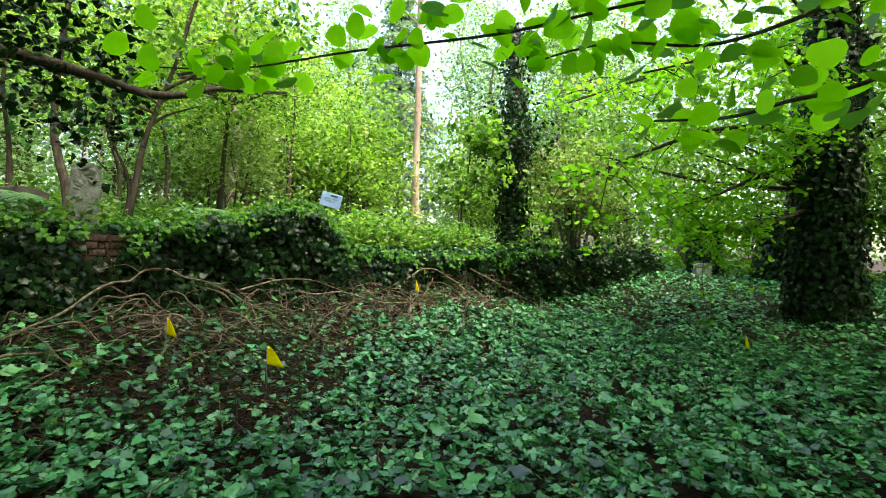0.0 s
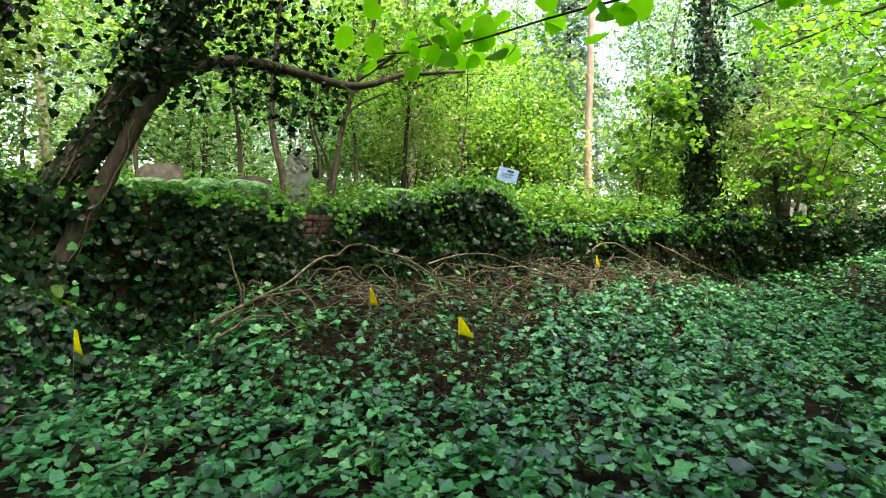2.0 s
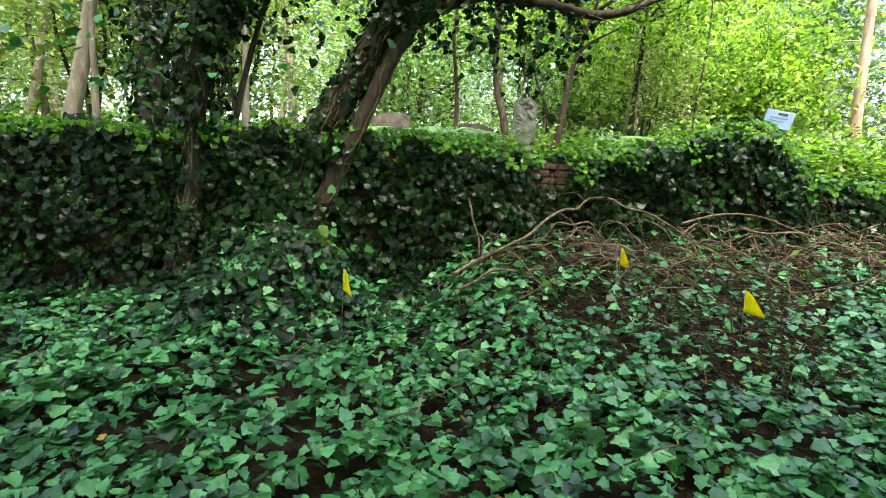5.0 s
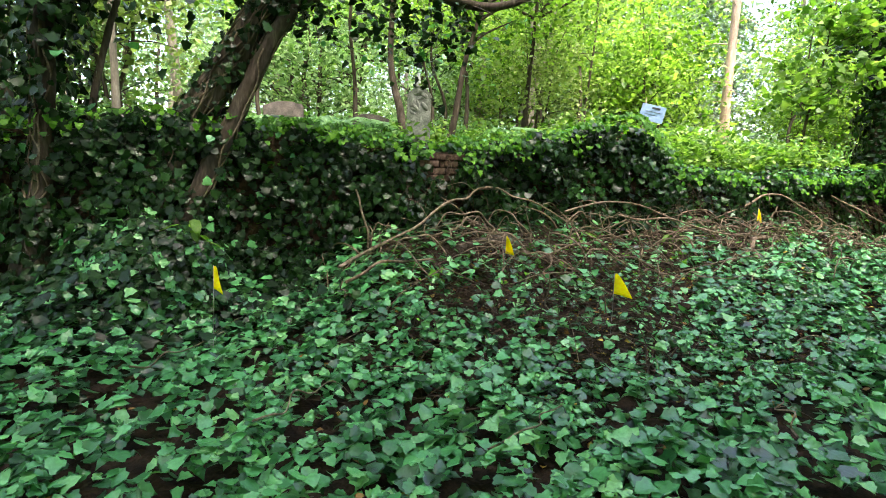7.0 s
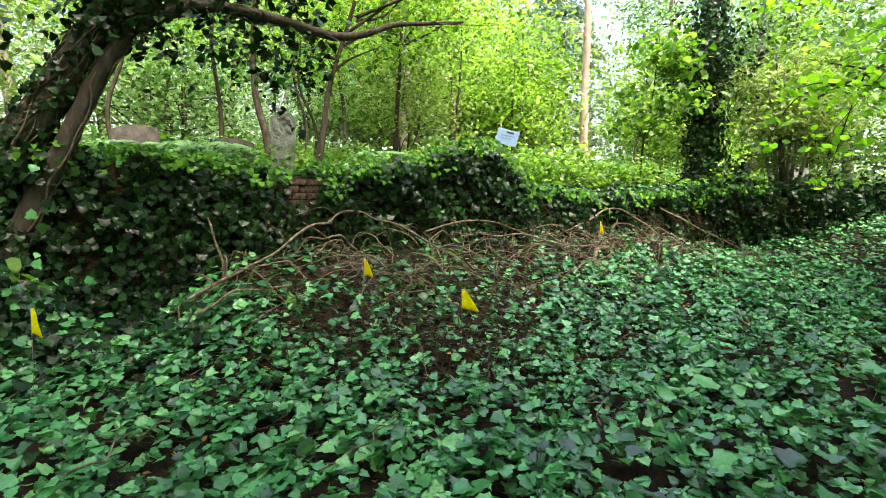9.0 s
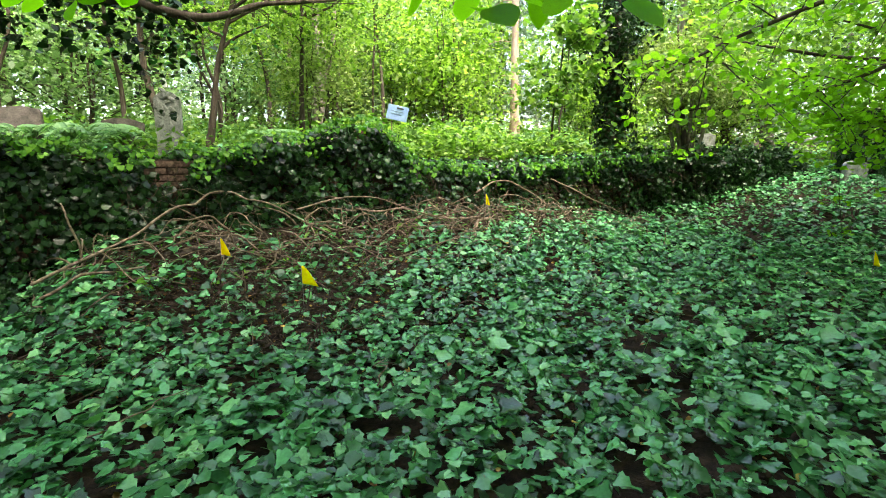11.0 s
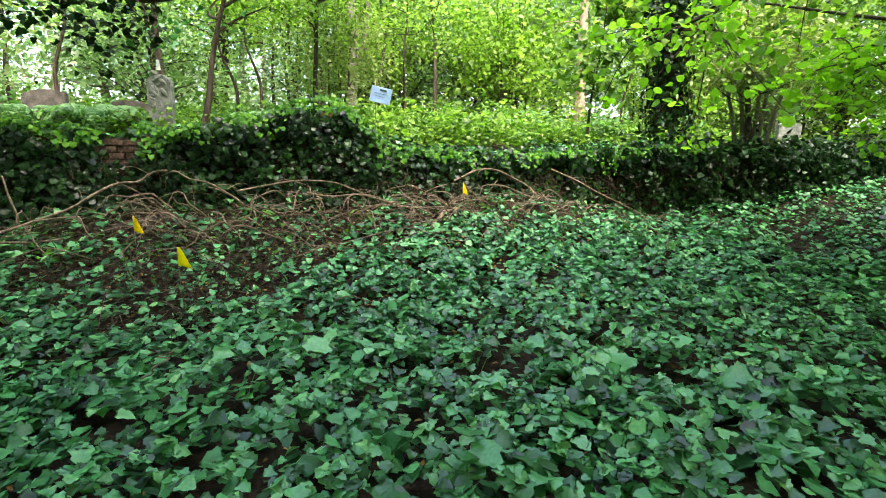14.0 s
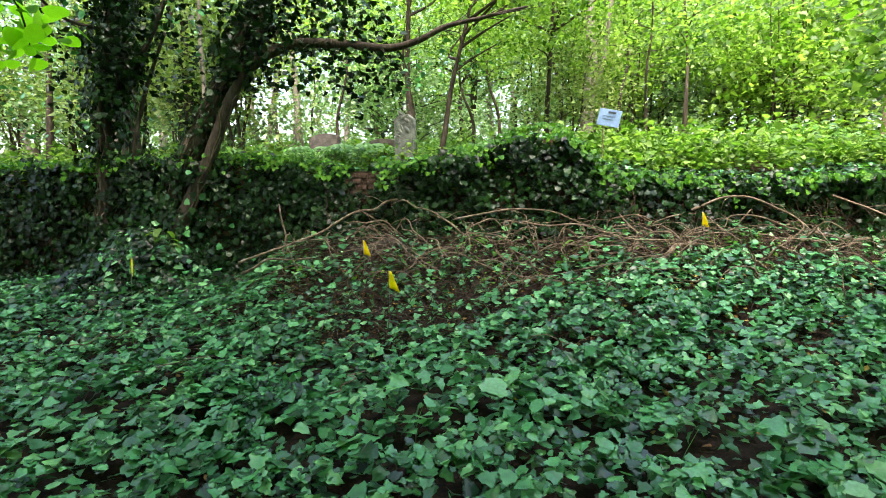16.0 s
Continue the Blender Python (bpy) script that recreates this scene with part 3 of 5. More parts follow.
grove(9, -3, 18, -18, -11, ["cool", "beech"], 2.8, 0.6, 0.9)
grove(16, -1, 17, -13, -7.5, ["bush", "sapling", "cool_bush"], 1.5, 1.2, 2.0)
grove(16, -20, -4, -13, -5, ["dim_bush", "sapling", "dim_bush", "cool_bush"], 1.5, 0.9, 1.5)
grove(16, -6, 24, -28, -16, ["cool", "cool", "beech"], 3.0, 0.7, 1.1)
grove(14, -18, -3, -14, -3.5, ["pole", "birch", "pole"], 1.5)
grove(10, -22, -5, -26, -12, ["cool", "beech", "pole"], 2.8, 0.8, 1.2)
grove(7, -2, 5, -9, -3.5, ["sapling", "dim_bush", "sapling"], 1.5)
grove(10, 8, 20, -9, -4, ["bush", "sapling", "bush"], 1.5)
grove(14, 18, 40, -12, 14, ["beech", "beech", "bush", "cool"], 2.8, 0.9, 1.3)
# unseen trees behind and beside the camera, added to darken the ivy below
for k in range(6):
    cx, cy = to_xy(-9 + 3.2 * k, 11.0 + (1.6 if k % 2 else 0.0))
    spots.append((float(cx), float(cy)))
    plant("tall_shade_tree", float(cx), float(cy), 0.7 * k, 0.9 + 0.06 * (k % 3))
for cs, cw, ct in ((-6.4, 8.6, 0.4), (-2.4, 8.7, 1.9), (2.2, 9.2, 3.4), (5.8, 10.2, 5.0), (-9.5, 4.5, 2.6)):
    cx, cy = to_xy(cs, cw)
    spots.append((float(cx), float(cy)))
    plant("wide_shade_tree", float(cx), float(cy), ct, 1.0)
for cs, cw, cz in ((13.5, 8.5, 1.1), (8.0, 10.0, 1.0), (10.0, 12.5, 1.1)):
    cx, cy = to_xy(cs, cw)
    spots.append((float(cx), float(cy)))
    plant("tall_shade_tree", float(cx), float(cy), cs, cz)
# unseen shrubs and trees added behind the camera to block low sky light
grove(14, -12, 12, 14, 19, ["bush", "cool_bush", "sapling"], 1.6, 1.4, 2.0)
grove(5, -10, 10, 14, 20, ["beech", "cool"], 3.5, 1.1, 1.4)
grove(8, -26, -9, -3, 16, ["beech", "pole", "cool"], 3.0, 0.9, 1.3)
grove(8, 11, 26, 7.5, 20, ["beech", "cool"], 3.0, 0.9, 1.3)
for cx, cy, ck, cz in ((-4.0, 24.0, "cool", 0.9), (1.2, 26.5, "cool", 1.0), (2.6, 23.5, "cool", 0.9), (4.4, 20.5, "cool", 0.9), (6.6, 22.0, "beech", 0.9), (8.6, 24.0, "cool", 1.0), (5.0, 25.0, "beech", 1.0), (15.0, 15.5, "beech", 1.0), (18.5, 20.0, "beech", 1.2), (13.5, 19.0, "cool", 1.0), (17.0, 14.0, "bush", 2.0), (14.0, 12.5, "bush", 1.8), (12.5, 16.0, "bush", 1.6)):
    plant(ck, cx, cy, cx, cz)
for k in list(KINDS.values()):
    for o in (*k.children_recursive, k):
        bpy.data.objects.remove(o)


def far_wood():
    m = 1700
    a = rng.uniform(0, 2 * math.pi, m)
    r = rng.uniform(30, 46, m)
    z = rng.random(m) ** 1.4 * 15
    keep = rng.random(m) > 0.55 * smooth(0.1, 0.6, bumps(a * 9, z * 0.35, 1.0, 2)) * smooth(5, 10, z)
    way = np.degrees(np.arctan2(np.sin(a), np.cos(a)))
    keep &= ~((np.abs(way + 4) < 4.5) & (z > 3)) & ~((np.abs(way - 17) < 4) & (z > 9))
    c = np.stack([r * np.sin(a), 6 + r * np.cos(a), z + 2.6], 1)[keep]
    c = np.repeat(c, 60, axis=0)
    p = c + rng.normal(size=c.shape) * np.array((1.5, 1.5, 0.9))
    nm = unit(np.array((0, 0, 0.7)) + rng.normal(size=p.shape) * 0.7)
    return scatter(p, nm, rng.uniform(0.25, 0.6, len(p)), DIAMOND)


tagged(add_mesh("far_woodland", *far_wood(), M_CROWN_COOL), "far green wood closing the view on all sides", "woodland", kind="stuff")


def trunk_ivy(line, r0, r1, n, size, shag=0.12):
    i = rng.integers(0, len(line) - 1, n)
    u = rng.random((n, 1))
    c = line[i] * (1 - u) + line[i + 1] * u
    t = (i / (len(line) - 1))[:, None]
    d = rng.normal(size=(n, 3))
    tan = unit(line[i + 1] - line[i])
    d = unit(d - tan * (d * tan).sum(1, keepdims=True))
    p = c + d * ((r0 + (r1 - r0) * t) + rng.random((n, 1)) * shag)
    nm = unit(d + np.array((0, 0, 0.4)) + rng.normal(size=(n, 3)) * 0.35)
    return scatter(p, nm, size * rng.uniform(0.6, 1.3, n), IVY, heading=np.tile((0, 0, -1.0), (n, 1)))


def vines(line, r, n):
    """Twisted ivy stems climbing a trunk, each with its own thickness and wander."""
    out = []
    for _ in range(n):
        a0, a1, a2 = rng.uniform(0, 6.28, 3)
        tw = rng.normal() * 2.2
        top = int(len(line) * rng.uniform(0.3, 0.75))
        pts = []
        for k, c in enumerate(line[:top]):
            a = a0 + tw * k / len(line) + 0.35 * math.sin(k * 0.9 + a1) + 0.2 * math.sin(k * 1.9 + a2)
            rr = r * (1 - 0.4 * k / len(line)) * (1.04 + 0.1 * math.sin(k * 0.7 + a2))
            pts.append(c + np.array((math.cos(a) * rr, math.sin(a) * rr, 0)))
        w = rng.uniform(0.006, 0.017)
        out.append(tube(spline(pts, 3), w, w * 0.5, 5))
    return out


def wp(s, w, z):
    x, y = to_xy(s, w)
    return np.array((float(x), float(y), z))


def stem(name, pts, r0, r1, mat, parent, steps=6, sides=10, rough=0.15, flare=0.0):
    line = spline(pts, steps)
    v, f = tube(line, r0, r1, sides, rough, flare)
    add_mesh(name, v, f, mat, parent)
    return line


def twigs(line, n, reach, r, t0=0.3, droop=0.0, out=None):
    """Thin side shoots along a limb: a list of tubes and the points where leaves grow."""
    tubes, tips = [], []
    for _ in range(n):
        i = int(rng.uniform(t0, 0.98) * (len(line) - 1))
        tan = unit(line[min(i + 1, len(line) - 1)] - line[i - 1])
        d = unit(rng.normal(size=3) * np.array((1, 1, 0.6)) + tan * 0.9)
        k = reach * rng.uniform(0.4, 1.1)
        p1 = line[i] + d * k * 0.5 + rng.normal(size=3) * 0.06 * k
        p2 = line[i] + d * k + np.array((0, 0, -droop * k)) + rng.normal(size=3) * 0.1 * k
        ln = spline([line[i], p1, p2], 4)
        tubes.append(tube(ln, r, r * 0.3, 4))
        tips += [ln[2], ln[4], ln[6], ln[-1]]
    return tubes, tips


# the leaning ivy-clad tree that grows out of the wall
def leaning_tree():
    base = new("leaning_tree")
    base.location = wp(-2.6, 0.05, 1.2)
    tagged(base, "leaning ivy-clad tree with a long bare bough above the wall", "tree")
    o = np.array(base.location)
    main = stem("trunk", [wp(-2.85, 0.1, 0.8) - o, wp(-2.6, 0.1, 1.55) - o, wp(-2.06, 0.1, 2.47) - o, wp(-1.56, 0.1, 3.34) - o, wp(-1.0, 0.05, 4.6) - o, wp(-0.5, 0.0, 6.4) - o, wp(-0.2, -0.2, 8.6) - o], 0.17, 0.07, M_BARK, base, 6, 12, 0.2, 0.08)
    second = stem("trunk", [wp(-2.75, 0.45, 0.35) - o, wp(-2.48, 0.32, 1.0) - o, wp(-2.16, 0.2, 1.71) - o, wp(-1.78, 0.2, 2.52) - o, wp(-1.51, 0.2, 2.98) - o, wp(-1.3, 0.15, 3.5) - o, wp(-1.2, 0.1, 4.6) - o], 0.095, 0.05, M_BARK, base, 6, 10, 0.15, 0.03)
    bough = stem("bough", [wp(-1.53, 0.2, 2.96) - o, wp(-1.2, 0.2, 3.16) - o, wp(-0.8, 0.2, 3.27) - o, wp(-0.2, 0.2, 3.24) - o, wp(0.36, 0.2, 3.17) - o, wp(0.75, 0.2, 3.25) - o, wp(1.1, 0.2, 3.4) - o, wp(1.55, 0.15, 3.5) - o, wp(2.1, 0.1, 3.62) - o], 0.078, 0.016, M_BARK, base, 5, 9, 0.12)
    tb, tips = twigs(bough, 16, 0.75, 0.008, 0.45)
    for t in tb:
        add_mesh("twig", *t, M_BARK, base)
    add_mesh("vines", *join(vines(main, 0.175, 14) + vines(second, 0.1, 5)), M_VINE, base, "pale twisted ivy stems")
    add_mesh("ivy", *join([trunk_ivy(main[6:16], 0.15, 0.13, 420, 0.06, 0.06), trunk_ivy(main[15:], 0.12, 0.1, 1800, 0.07, 0.24), trunk_ivy(main[:8], 0.18, 0.17, 240, 0.065, 0.08), trunk_ivy(second[22:], 0.07, 0.05, 260, 0.065, 0.18), trunk_ivy(second[:9], 0.11, 0.1, 240, 0.065, 0.1)]), M_IVY_SHADE, base, "dark ivy leaves clothing the trunk")
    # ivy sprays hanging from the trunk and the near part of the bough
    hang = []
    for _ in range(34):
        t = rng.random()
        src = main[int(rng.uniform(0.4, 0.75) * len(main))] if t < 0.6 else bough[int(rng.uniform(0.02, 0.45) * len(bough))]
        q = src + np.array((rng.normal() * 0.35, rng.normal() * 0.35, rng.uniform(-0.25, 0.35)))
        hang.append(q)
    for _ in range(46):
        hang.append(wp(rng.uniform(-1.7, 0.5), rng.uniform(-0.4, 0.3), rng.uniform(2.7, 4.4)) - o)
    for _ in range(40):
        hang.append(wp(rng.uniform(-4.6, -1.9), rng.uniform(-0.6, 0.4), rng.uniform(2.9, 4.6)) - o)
    # hanging sprays look backlit: the shade is in the leaf colour
    add_mesh("ivy_sprays", *crown_leaves(hang, 0.17, 24, 0.07, IVY, 1.3), M_IVY_SHADE, base)
    tops = [main[-1 - int(rng.integers(0, 16))] + rng.normal(size=3) * np.array((1.3, 1.3, 0.7)) + np.array((0, 0, 0.5)) for _ in range(46)]
    add_mesh("crown", *crown_leaves(tops, 0.45, 45, 0.1, SIMPLE), M_IVY, base)
    for k in range(7):
        a = main[len(main) - 4 - 2 * k]
        q = tops[k * 5]
        add_mesh("limb", *tube(spline([a, (a + q) / 2 + rng.normal(size=3) * 0.15, q], 4), 0.035, 0.01, 5), M_BARK, base)


leaning_tree()


def upright_ivy_tree():
    base = new("ivy_clad_tree")
    base.location = wp(-3.6, 0.05, 1.3)
    tagged(base, "upright forked tree with bare ivy stems beside the wall", "tree")
    o = np.array(base.location)
    main = stem("trunk", [wp(-3.75, 0.3, 0.4) - o, wp(-3.68, 0.18, 1.0) - o, wp(-3.62, 0.1, 1.66) - o, wp(-3.55, 0.1, 2.68) - o, wp(-3.4, 0.1, 3.4) - o, wp(-3.3, 0.0, 4.6) - o, wp(-3.5, -0.2, 7.5) - o], 0.1, 0.05, M_BARK, base, 6, 10, 0.18, 0.08)
    side = stem("limb", [wp(-3.5, 0.1, 2.65) - o, wp(-3.3, 0.1, 2.95) - o, wp(-3.0, 0.1, 3.2) - o, wp(-2.7, 0.05, 3.75) - o, wp(-2.4, 0.0, 4.6) - o], 0.05, 0.025, M_BARK, base)
    stem("limb", [wp(-3.35, 0.05, 1.5) - o, wp(-3.22, 0.0, 2.2) - o, wp(-3.05, -0.1, 2.9) - o, wp(-2.8, -0.2, 3.6) - o], 0.035, 0.02, M_BARK, base)
    add_mesh("vines", *join(vines(main, 0.13, 9)), M_VINE, base, "pale upright ivy stems at the foot")
    add_mesh("ivy", *join([trunk_ivy(main[13:], 0.1, 0.06, 1700, 0.075, 0.28), trunk_ivy(main[:8], 0.13, 0.12, 260, 0.07, 0.12), trunk_ivy(side, 0.05, 0.03, 300, 0.07, 0.2)]), M_IVY_SHADE, base, "dark ivy leaves clothing the trunk")
    tops = [main[-1 - int(rng.integers(0, 14))] + rng.normal(size=3) * np.array((1.2, 1.2, 0.7)) + np.array((0, 0, 0.5)) for _ in range(40)]
    add_mesh("crown", *crown_leaves(tops, 0.45, 45, 0.1, SIMPLE), M_IVY, base)
    for k in range(6):
        a, q = main[len(main) - 4 - 2 * k], tops[k * 5]
        add_mesh("limb", *tube(spline([a, (a + q) / 2 + rng.normal(size=3) * 0.15, q], 4), 0.03, 0.01, 5), M_BARK, base)


upright_ivy_tree()


def standing_tree(name, x, y, label, line, r0, r1, bark, ivy=0, ivy_r=0.2, crown=(), crown_mat=None, leaf=SIMPLE, size=0.11, spread=0.4, per=50, limbs=8, ivy_mat=None, ivy_to=1.0, limb_r=0.03, category="tree", ivy_size=0.09):
    """One tree at (x, y): line in metres from its foot."""
    base = new(name)
    base.location = (x, y, float(ground_z(x, y)) - 0.05)
    tagged(base, label, category)
    main = stem("trunk", line, r0, r1, bark, base, 6, 11, 0.15, r0 * 0.35)
    if ivy:
        k = max(3, int(len(main) * ivy_to))
        add_mesh("ivy", *trunk_ivy(main[:k], r0 * 1.05, r1 * 1.2, ivy, ivy_size, ivy_r), ivy_mat or M_IVY_SHADE, base, "dark ivy covering the trunk")
    if len(crown):
        c = np.array(crown, float)
        add_mesh("crown", *crown_leaves(c, spread, per, size, leaf), crown_mat or M_CROWN, base)
        for j in range(limbs):
            q = c[int(rng.integers(0, len(c)))]
            i = int(np.clip(np.argmin(np.abs(main[:, 2] - q[2] * 0.8)), 1, len(main) - 2))
            add_mesh("limb", *tube(spline([main[i], (main[i] + q) / 2 + rng.normal(size=3) * 0.12, q], 4), limb_r, limb_r * 0.3, 5), bark, base)
    return base


def cloud(n, centre, radii):
    """Clump centres spread through an uneven rounded volume."""
    d = unit(rng.normal(size=(n, 3))) * (rng.random((n, 1)) ** 0.45)
    return np.array(centre) + d * np.array(radii)


# pine with a bare orange trunk
pine = standing_tree("pine_tree", -1.08, 18.8, "tall pine with a bare orange-brown trunk", [(0, 0, 0), (0.0, 0, 2), (0.02, 0, 5), (0.05, 0, 9), (0.1, 0, 13)], 0.145, 0.08, M_BARK_PINE,
              crown=cloud(40, (0.2, 0.3, 10.0), (2.2, 2.2, 2.6)), crown_mat=M_CROWN_COOL, leaf=LONG, size=0.16, spread=0.4, per=40)
for _ in range(16):
    pz, pa = rng.uniform(1.6, 7.5), rng.uniform(0, 6.28)
    pw = np.array((math.cos(pa), math.sin(pa), 0)) * rng.uniform(0.5, 1.3)
    add_mesh("dead_limb", *tube(spline([np.array((0.02, 0, pz)), pw * 0.5 + np.array((0, 0, pz + 0.05)), pw + np.array((0, 0, pz - 0.25))], 4), 0.02, 0.005, 4), M_BARK_PINE, pine)
# blue-grey conifer behind the pine
def conifer(x, y, height, reach):
    base = new("conifer")
    base.location = (x, y, float(ground_z(x, y)) - 0.05)
    tagged(base, "pale blue-grey conifer with drooping layered branches", "tree")
    stem("trunk", [(0, 0, 0), (0.03, 0, height * 0.5), (0, 0, height)], 0.2, 0.03, M_BARK, base, 6, 9, 0.1)
    pos = []
    for k in range(74):
        t = k / 74
        z = height * (0.08 + 0.9 * t)
        r = reach * (1.05 - t) * rng.uniform(0.7, 1.1)
        a = k * 2.4 + rng.normal() * 0.2
        way = np.array((math.cos(a), math.sin(a), 0))
        line = spline([np.array((0, 0, z)), way * r * 0.5 + np.array((0, 0, z + 0.06 * r)), way * r + np.array((0, 0, z - 0.32 * r))], 6)
        add_mesh("limb", *tube(line, 0.035, 0.008, 4), M_BARK_PALE, base)
        side = np.cross(way, (0, 0, 1))
        for q in line[3:]:
            for _ in range(26):
                pos.append(q + side * rng.normal() * 0.22 * r + np.array((0, 0, -abs(rng.normal()) * 0.16)) + rng.normal(size=3) * 0.06)
    pos = np.array(pos)
    nm = unit(np.array((0, 0, 1.0)) + rng.normal(size=pos.shape) * 0.5)
    add_mesh("needles", *scatter(pos, nm, rng.uniform(0.12, 0.26, len(pos)), DIAMOND), M_NEEDLE, base)


conifer(-2.3, 24.5, 13.5, 2.6)
# forked pale tree behind the sign
fork = standing_tree("forked_tree", -4.9, 11.8, "pale-barked forked tree behind the wall", [(0, 0, 0), (0.0, 0, 1.0), (0.12, 0, 2.0), (0.0, 0, 3.4), (-0.1, 0, 5.5), (0.1, 0, 8)], 0.15, 0.06, M_BARK_PALE,
                     crown=cloud(50, (0.0, 0.2, 6.5), (2.4, 2.4, 2.2)), size=0.13)
add_mesh("limb", *tube(spline([(0.1, 0, 1.4), (0.35, 0.1, 2.1), (0.5, 0.1, 3.2), (0.9, 0.1, 5.0)], 5), 0.07, 0.03, 7), M_BARK_PALE, fork)
# dark ivy-clad tree and olive bush behind the wall farther along
standing_tree("ivy_clad_tree", 1.75, 13.6, "dark ivy-smothered tree behind the wall", [(0, 0, 0), (0.02, 0, 1.2), (-0.05, 0, 2.4), (0.05, 0, 4.0), (0, 0, 6)], 0.2, 0.08, M_BARK, ivy=3200, ivy_r=0.35,
              crown=cloud(34, (0.0, 0, 3.0), (1.0, 1.0, 1.1)), crown_mat=M_IVY_SHADE, size=0.11, spread=0.3, per=40)
bush = standing_tree("olive_bush", 3.35, 13.3, "tall many-stemmed grey-green bush beside the ivy-clad tree", [(0, 0, 0), (-0.1, 0, 0.8), (-0.2, 0.1, 1.8), (-0.3, 0.1, 3.0)], 0.07, 0.02, M_BARK,
                     crown=cloud(52, (0.0, 0, 1.9), (1.15, 1.0, 1.25)), crown_mat=M_CROWN_OLIVE, leaf=LONG, size=0.13, spread=0.24, per=110, limbs=14, limb_r=0.02, category="shrub")
for a in (0.3, -0.4, 0.7, -0.75, 0.1):
    add_mesh("stem", *tube(spline([(a * 0.3, 0.1 * a, -0.1), (a * 0.5, 0.05, 0.8), (a * 0.9, 0.1, 1.9), (a * 1.2, 0, 2.8)], 4), 0.05, 0.015, 6), M_BARK_PALE, bush)
# maple-leaved bright saplings on the bank top
standing_tree("bright_sapling", 0.35, 12.6, "bright yellow-green young maple on the bank", [(0, 0, 0), (0.05, 0, 0.9), (0.2, 0, 1.9), (0.3, 0, 3.2)], 0.03, 0.01, M_BARK,
              crown=cloud(26, (0.3, 0, 2.0), (1.0, 0.8, 1.2)), crown_mat=M_HERB, leaf=IVY, size=0.115, spread=0.25, per=40, limb_r=0.012)
# small trees round the gravestone
standing_tree("small_tree", -5.35, 7.35, "small bent tree beside the gravestone", [(0, 0, 0), (-0.1, 0.1, 0.6), (-0.38, 0.2, 1.5), (-0.3, 0.2, 2.8), (-0.1, 0.3, 4.5)], 0.07, 0.03, M_BARK,
              crown=cloud(26, (0.0, 0.3, 4.4), (1.6, 1.6, 1.1)), size=0.1, spread=0.35, per=45)
standing_tree("small_tree", -4.55, 7.3, "small leafy tree leaning behind the gravestone", [(0, 0, 0), (0.1, 0.1, 0.7), (0.2, 0.2, 1.5), (0.55, 0.3, 2.6), (0.9, 0.4, 4.0)], 0.055, 0.02, M_BARK,
              crown=cloud(44, (1.0, 0.9, 3.3), (1.5, 1.2, 1.3)), size=0.085, spread=0.3, per=55, crown_mat=M_CROWN)
standing_tree("feathery_tree", -4.2, 9.6, "light green feathery tree above the wall", [(0, 0, 0), (0.05, 0, 1.0), (0.15, 0, 2.4), (0.3, 0, 4.6)], 0.06, 0.02, M_BARK,
              crown=cloud(60, (0.4, 0, 3.3), (1.7, 1.3, 1.6)), size=0.085, spread=0.3, per=60, crown_mat=M_CROWN)


# ivy-clad and bare stems in the dim wood behind the wall
for sx, sy, sr, si in ((-8.55, 3.37, 0.14, 1500), (-10.95, 4.9, 0.12, 1100)):
    standing_tree("ivy_clad_tree", sx, sy, "dark ivy-clad stem standing in the dim wood", [(0, 0, 0), (0.05, 0, 1.5), (-0.05, 0.05, 3.0), (0.1, 0.1, 5.5), (0.0, 0, 8)], sr, 0.06, M_BARK, ivy=si, ivy_r=0.2, ivy_size=0.08,
                  crown=cloud(26, (0, 0, 5.2), (1.5, 1.5, 1.6)), crown_mat=M_CROWN_OLIVE, size=0.1, spread=0.35, per=45)
for sx, sy in ((-10.36, 3.33), (-8.24, 4.6)):
    standing_tree("small_tree", sx, sy, "slim pale stem standing in the dim wood", [(0, 0, 0), (0.02, 0, 1.5), (0.06, 0.0, 3.0), (0.1, 0.1, 6)], 0.05, 0.025, M_BARK_PALE,
                  crown=cloud(18, (0, 0, 5.2), (1.3, 1.3, 1.2)), size=0.1, spread=0.35, per=45)


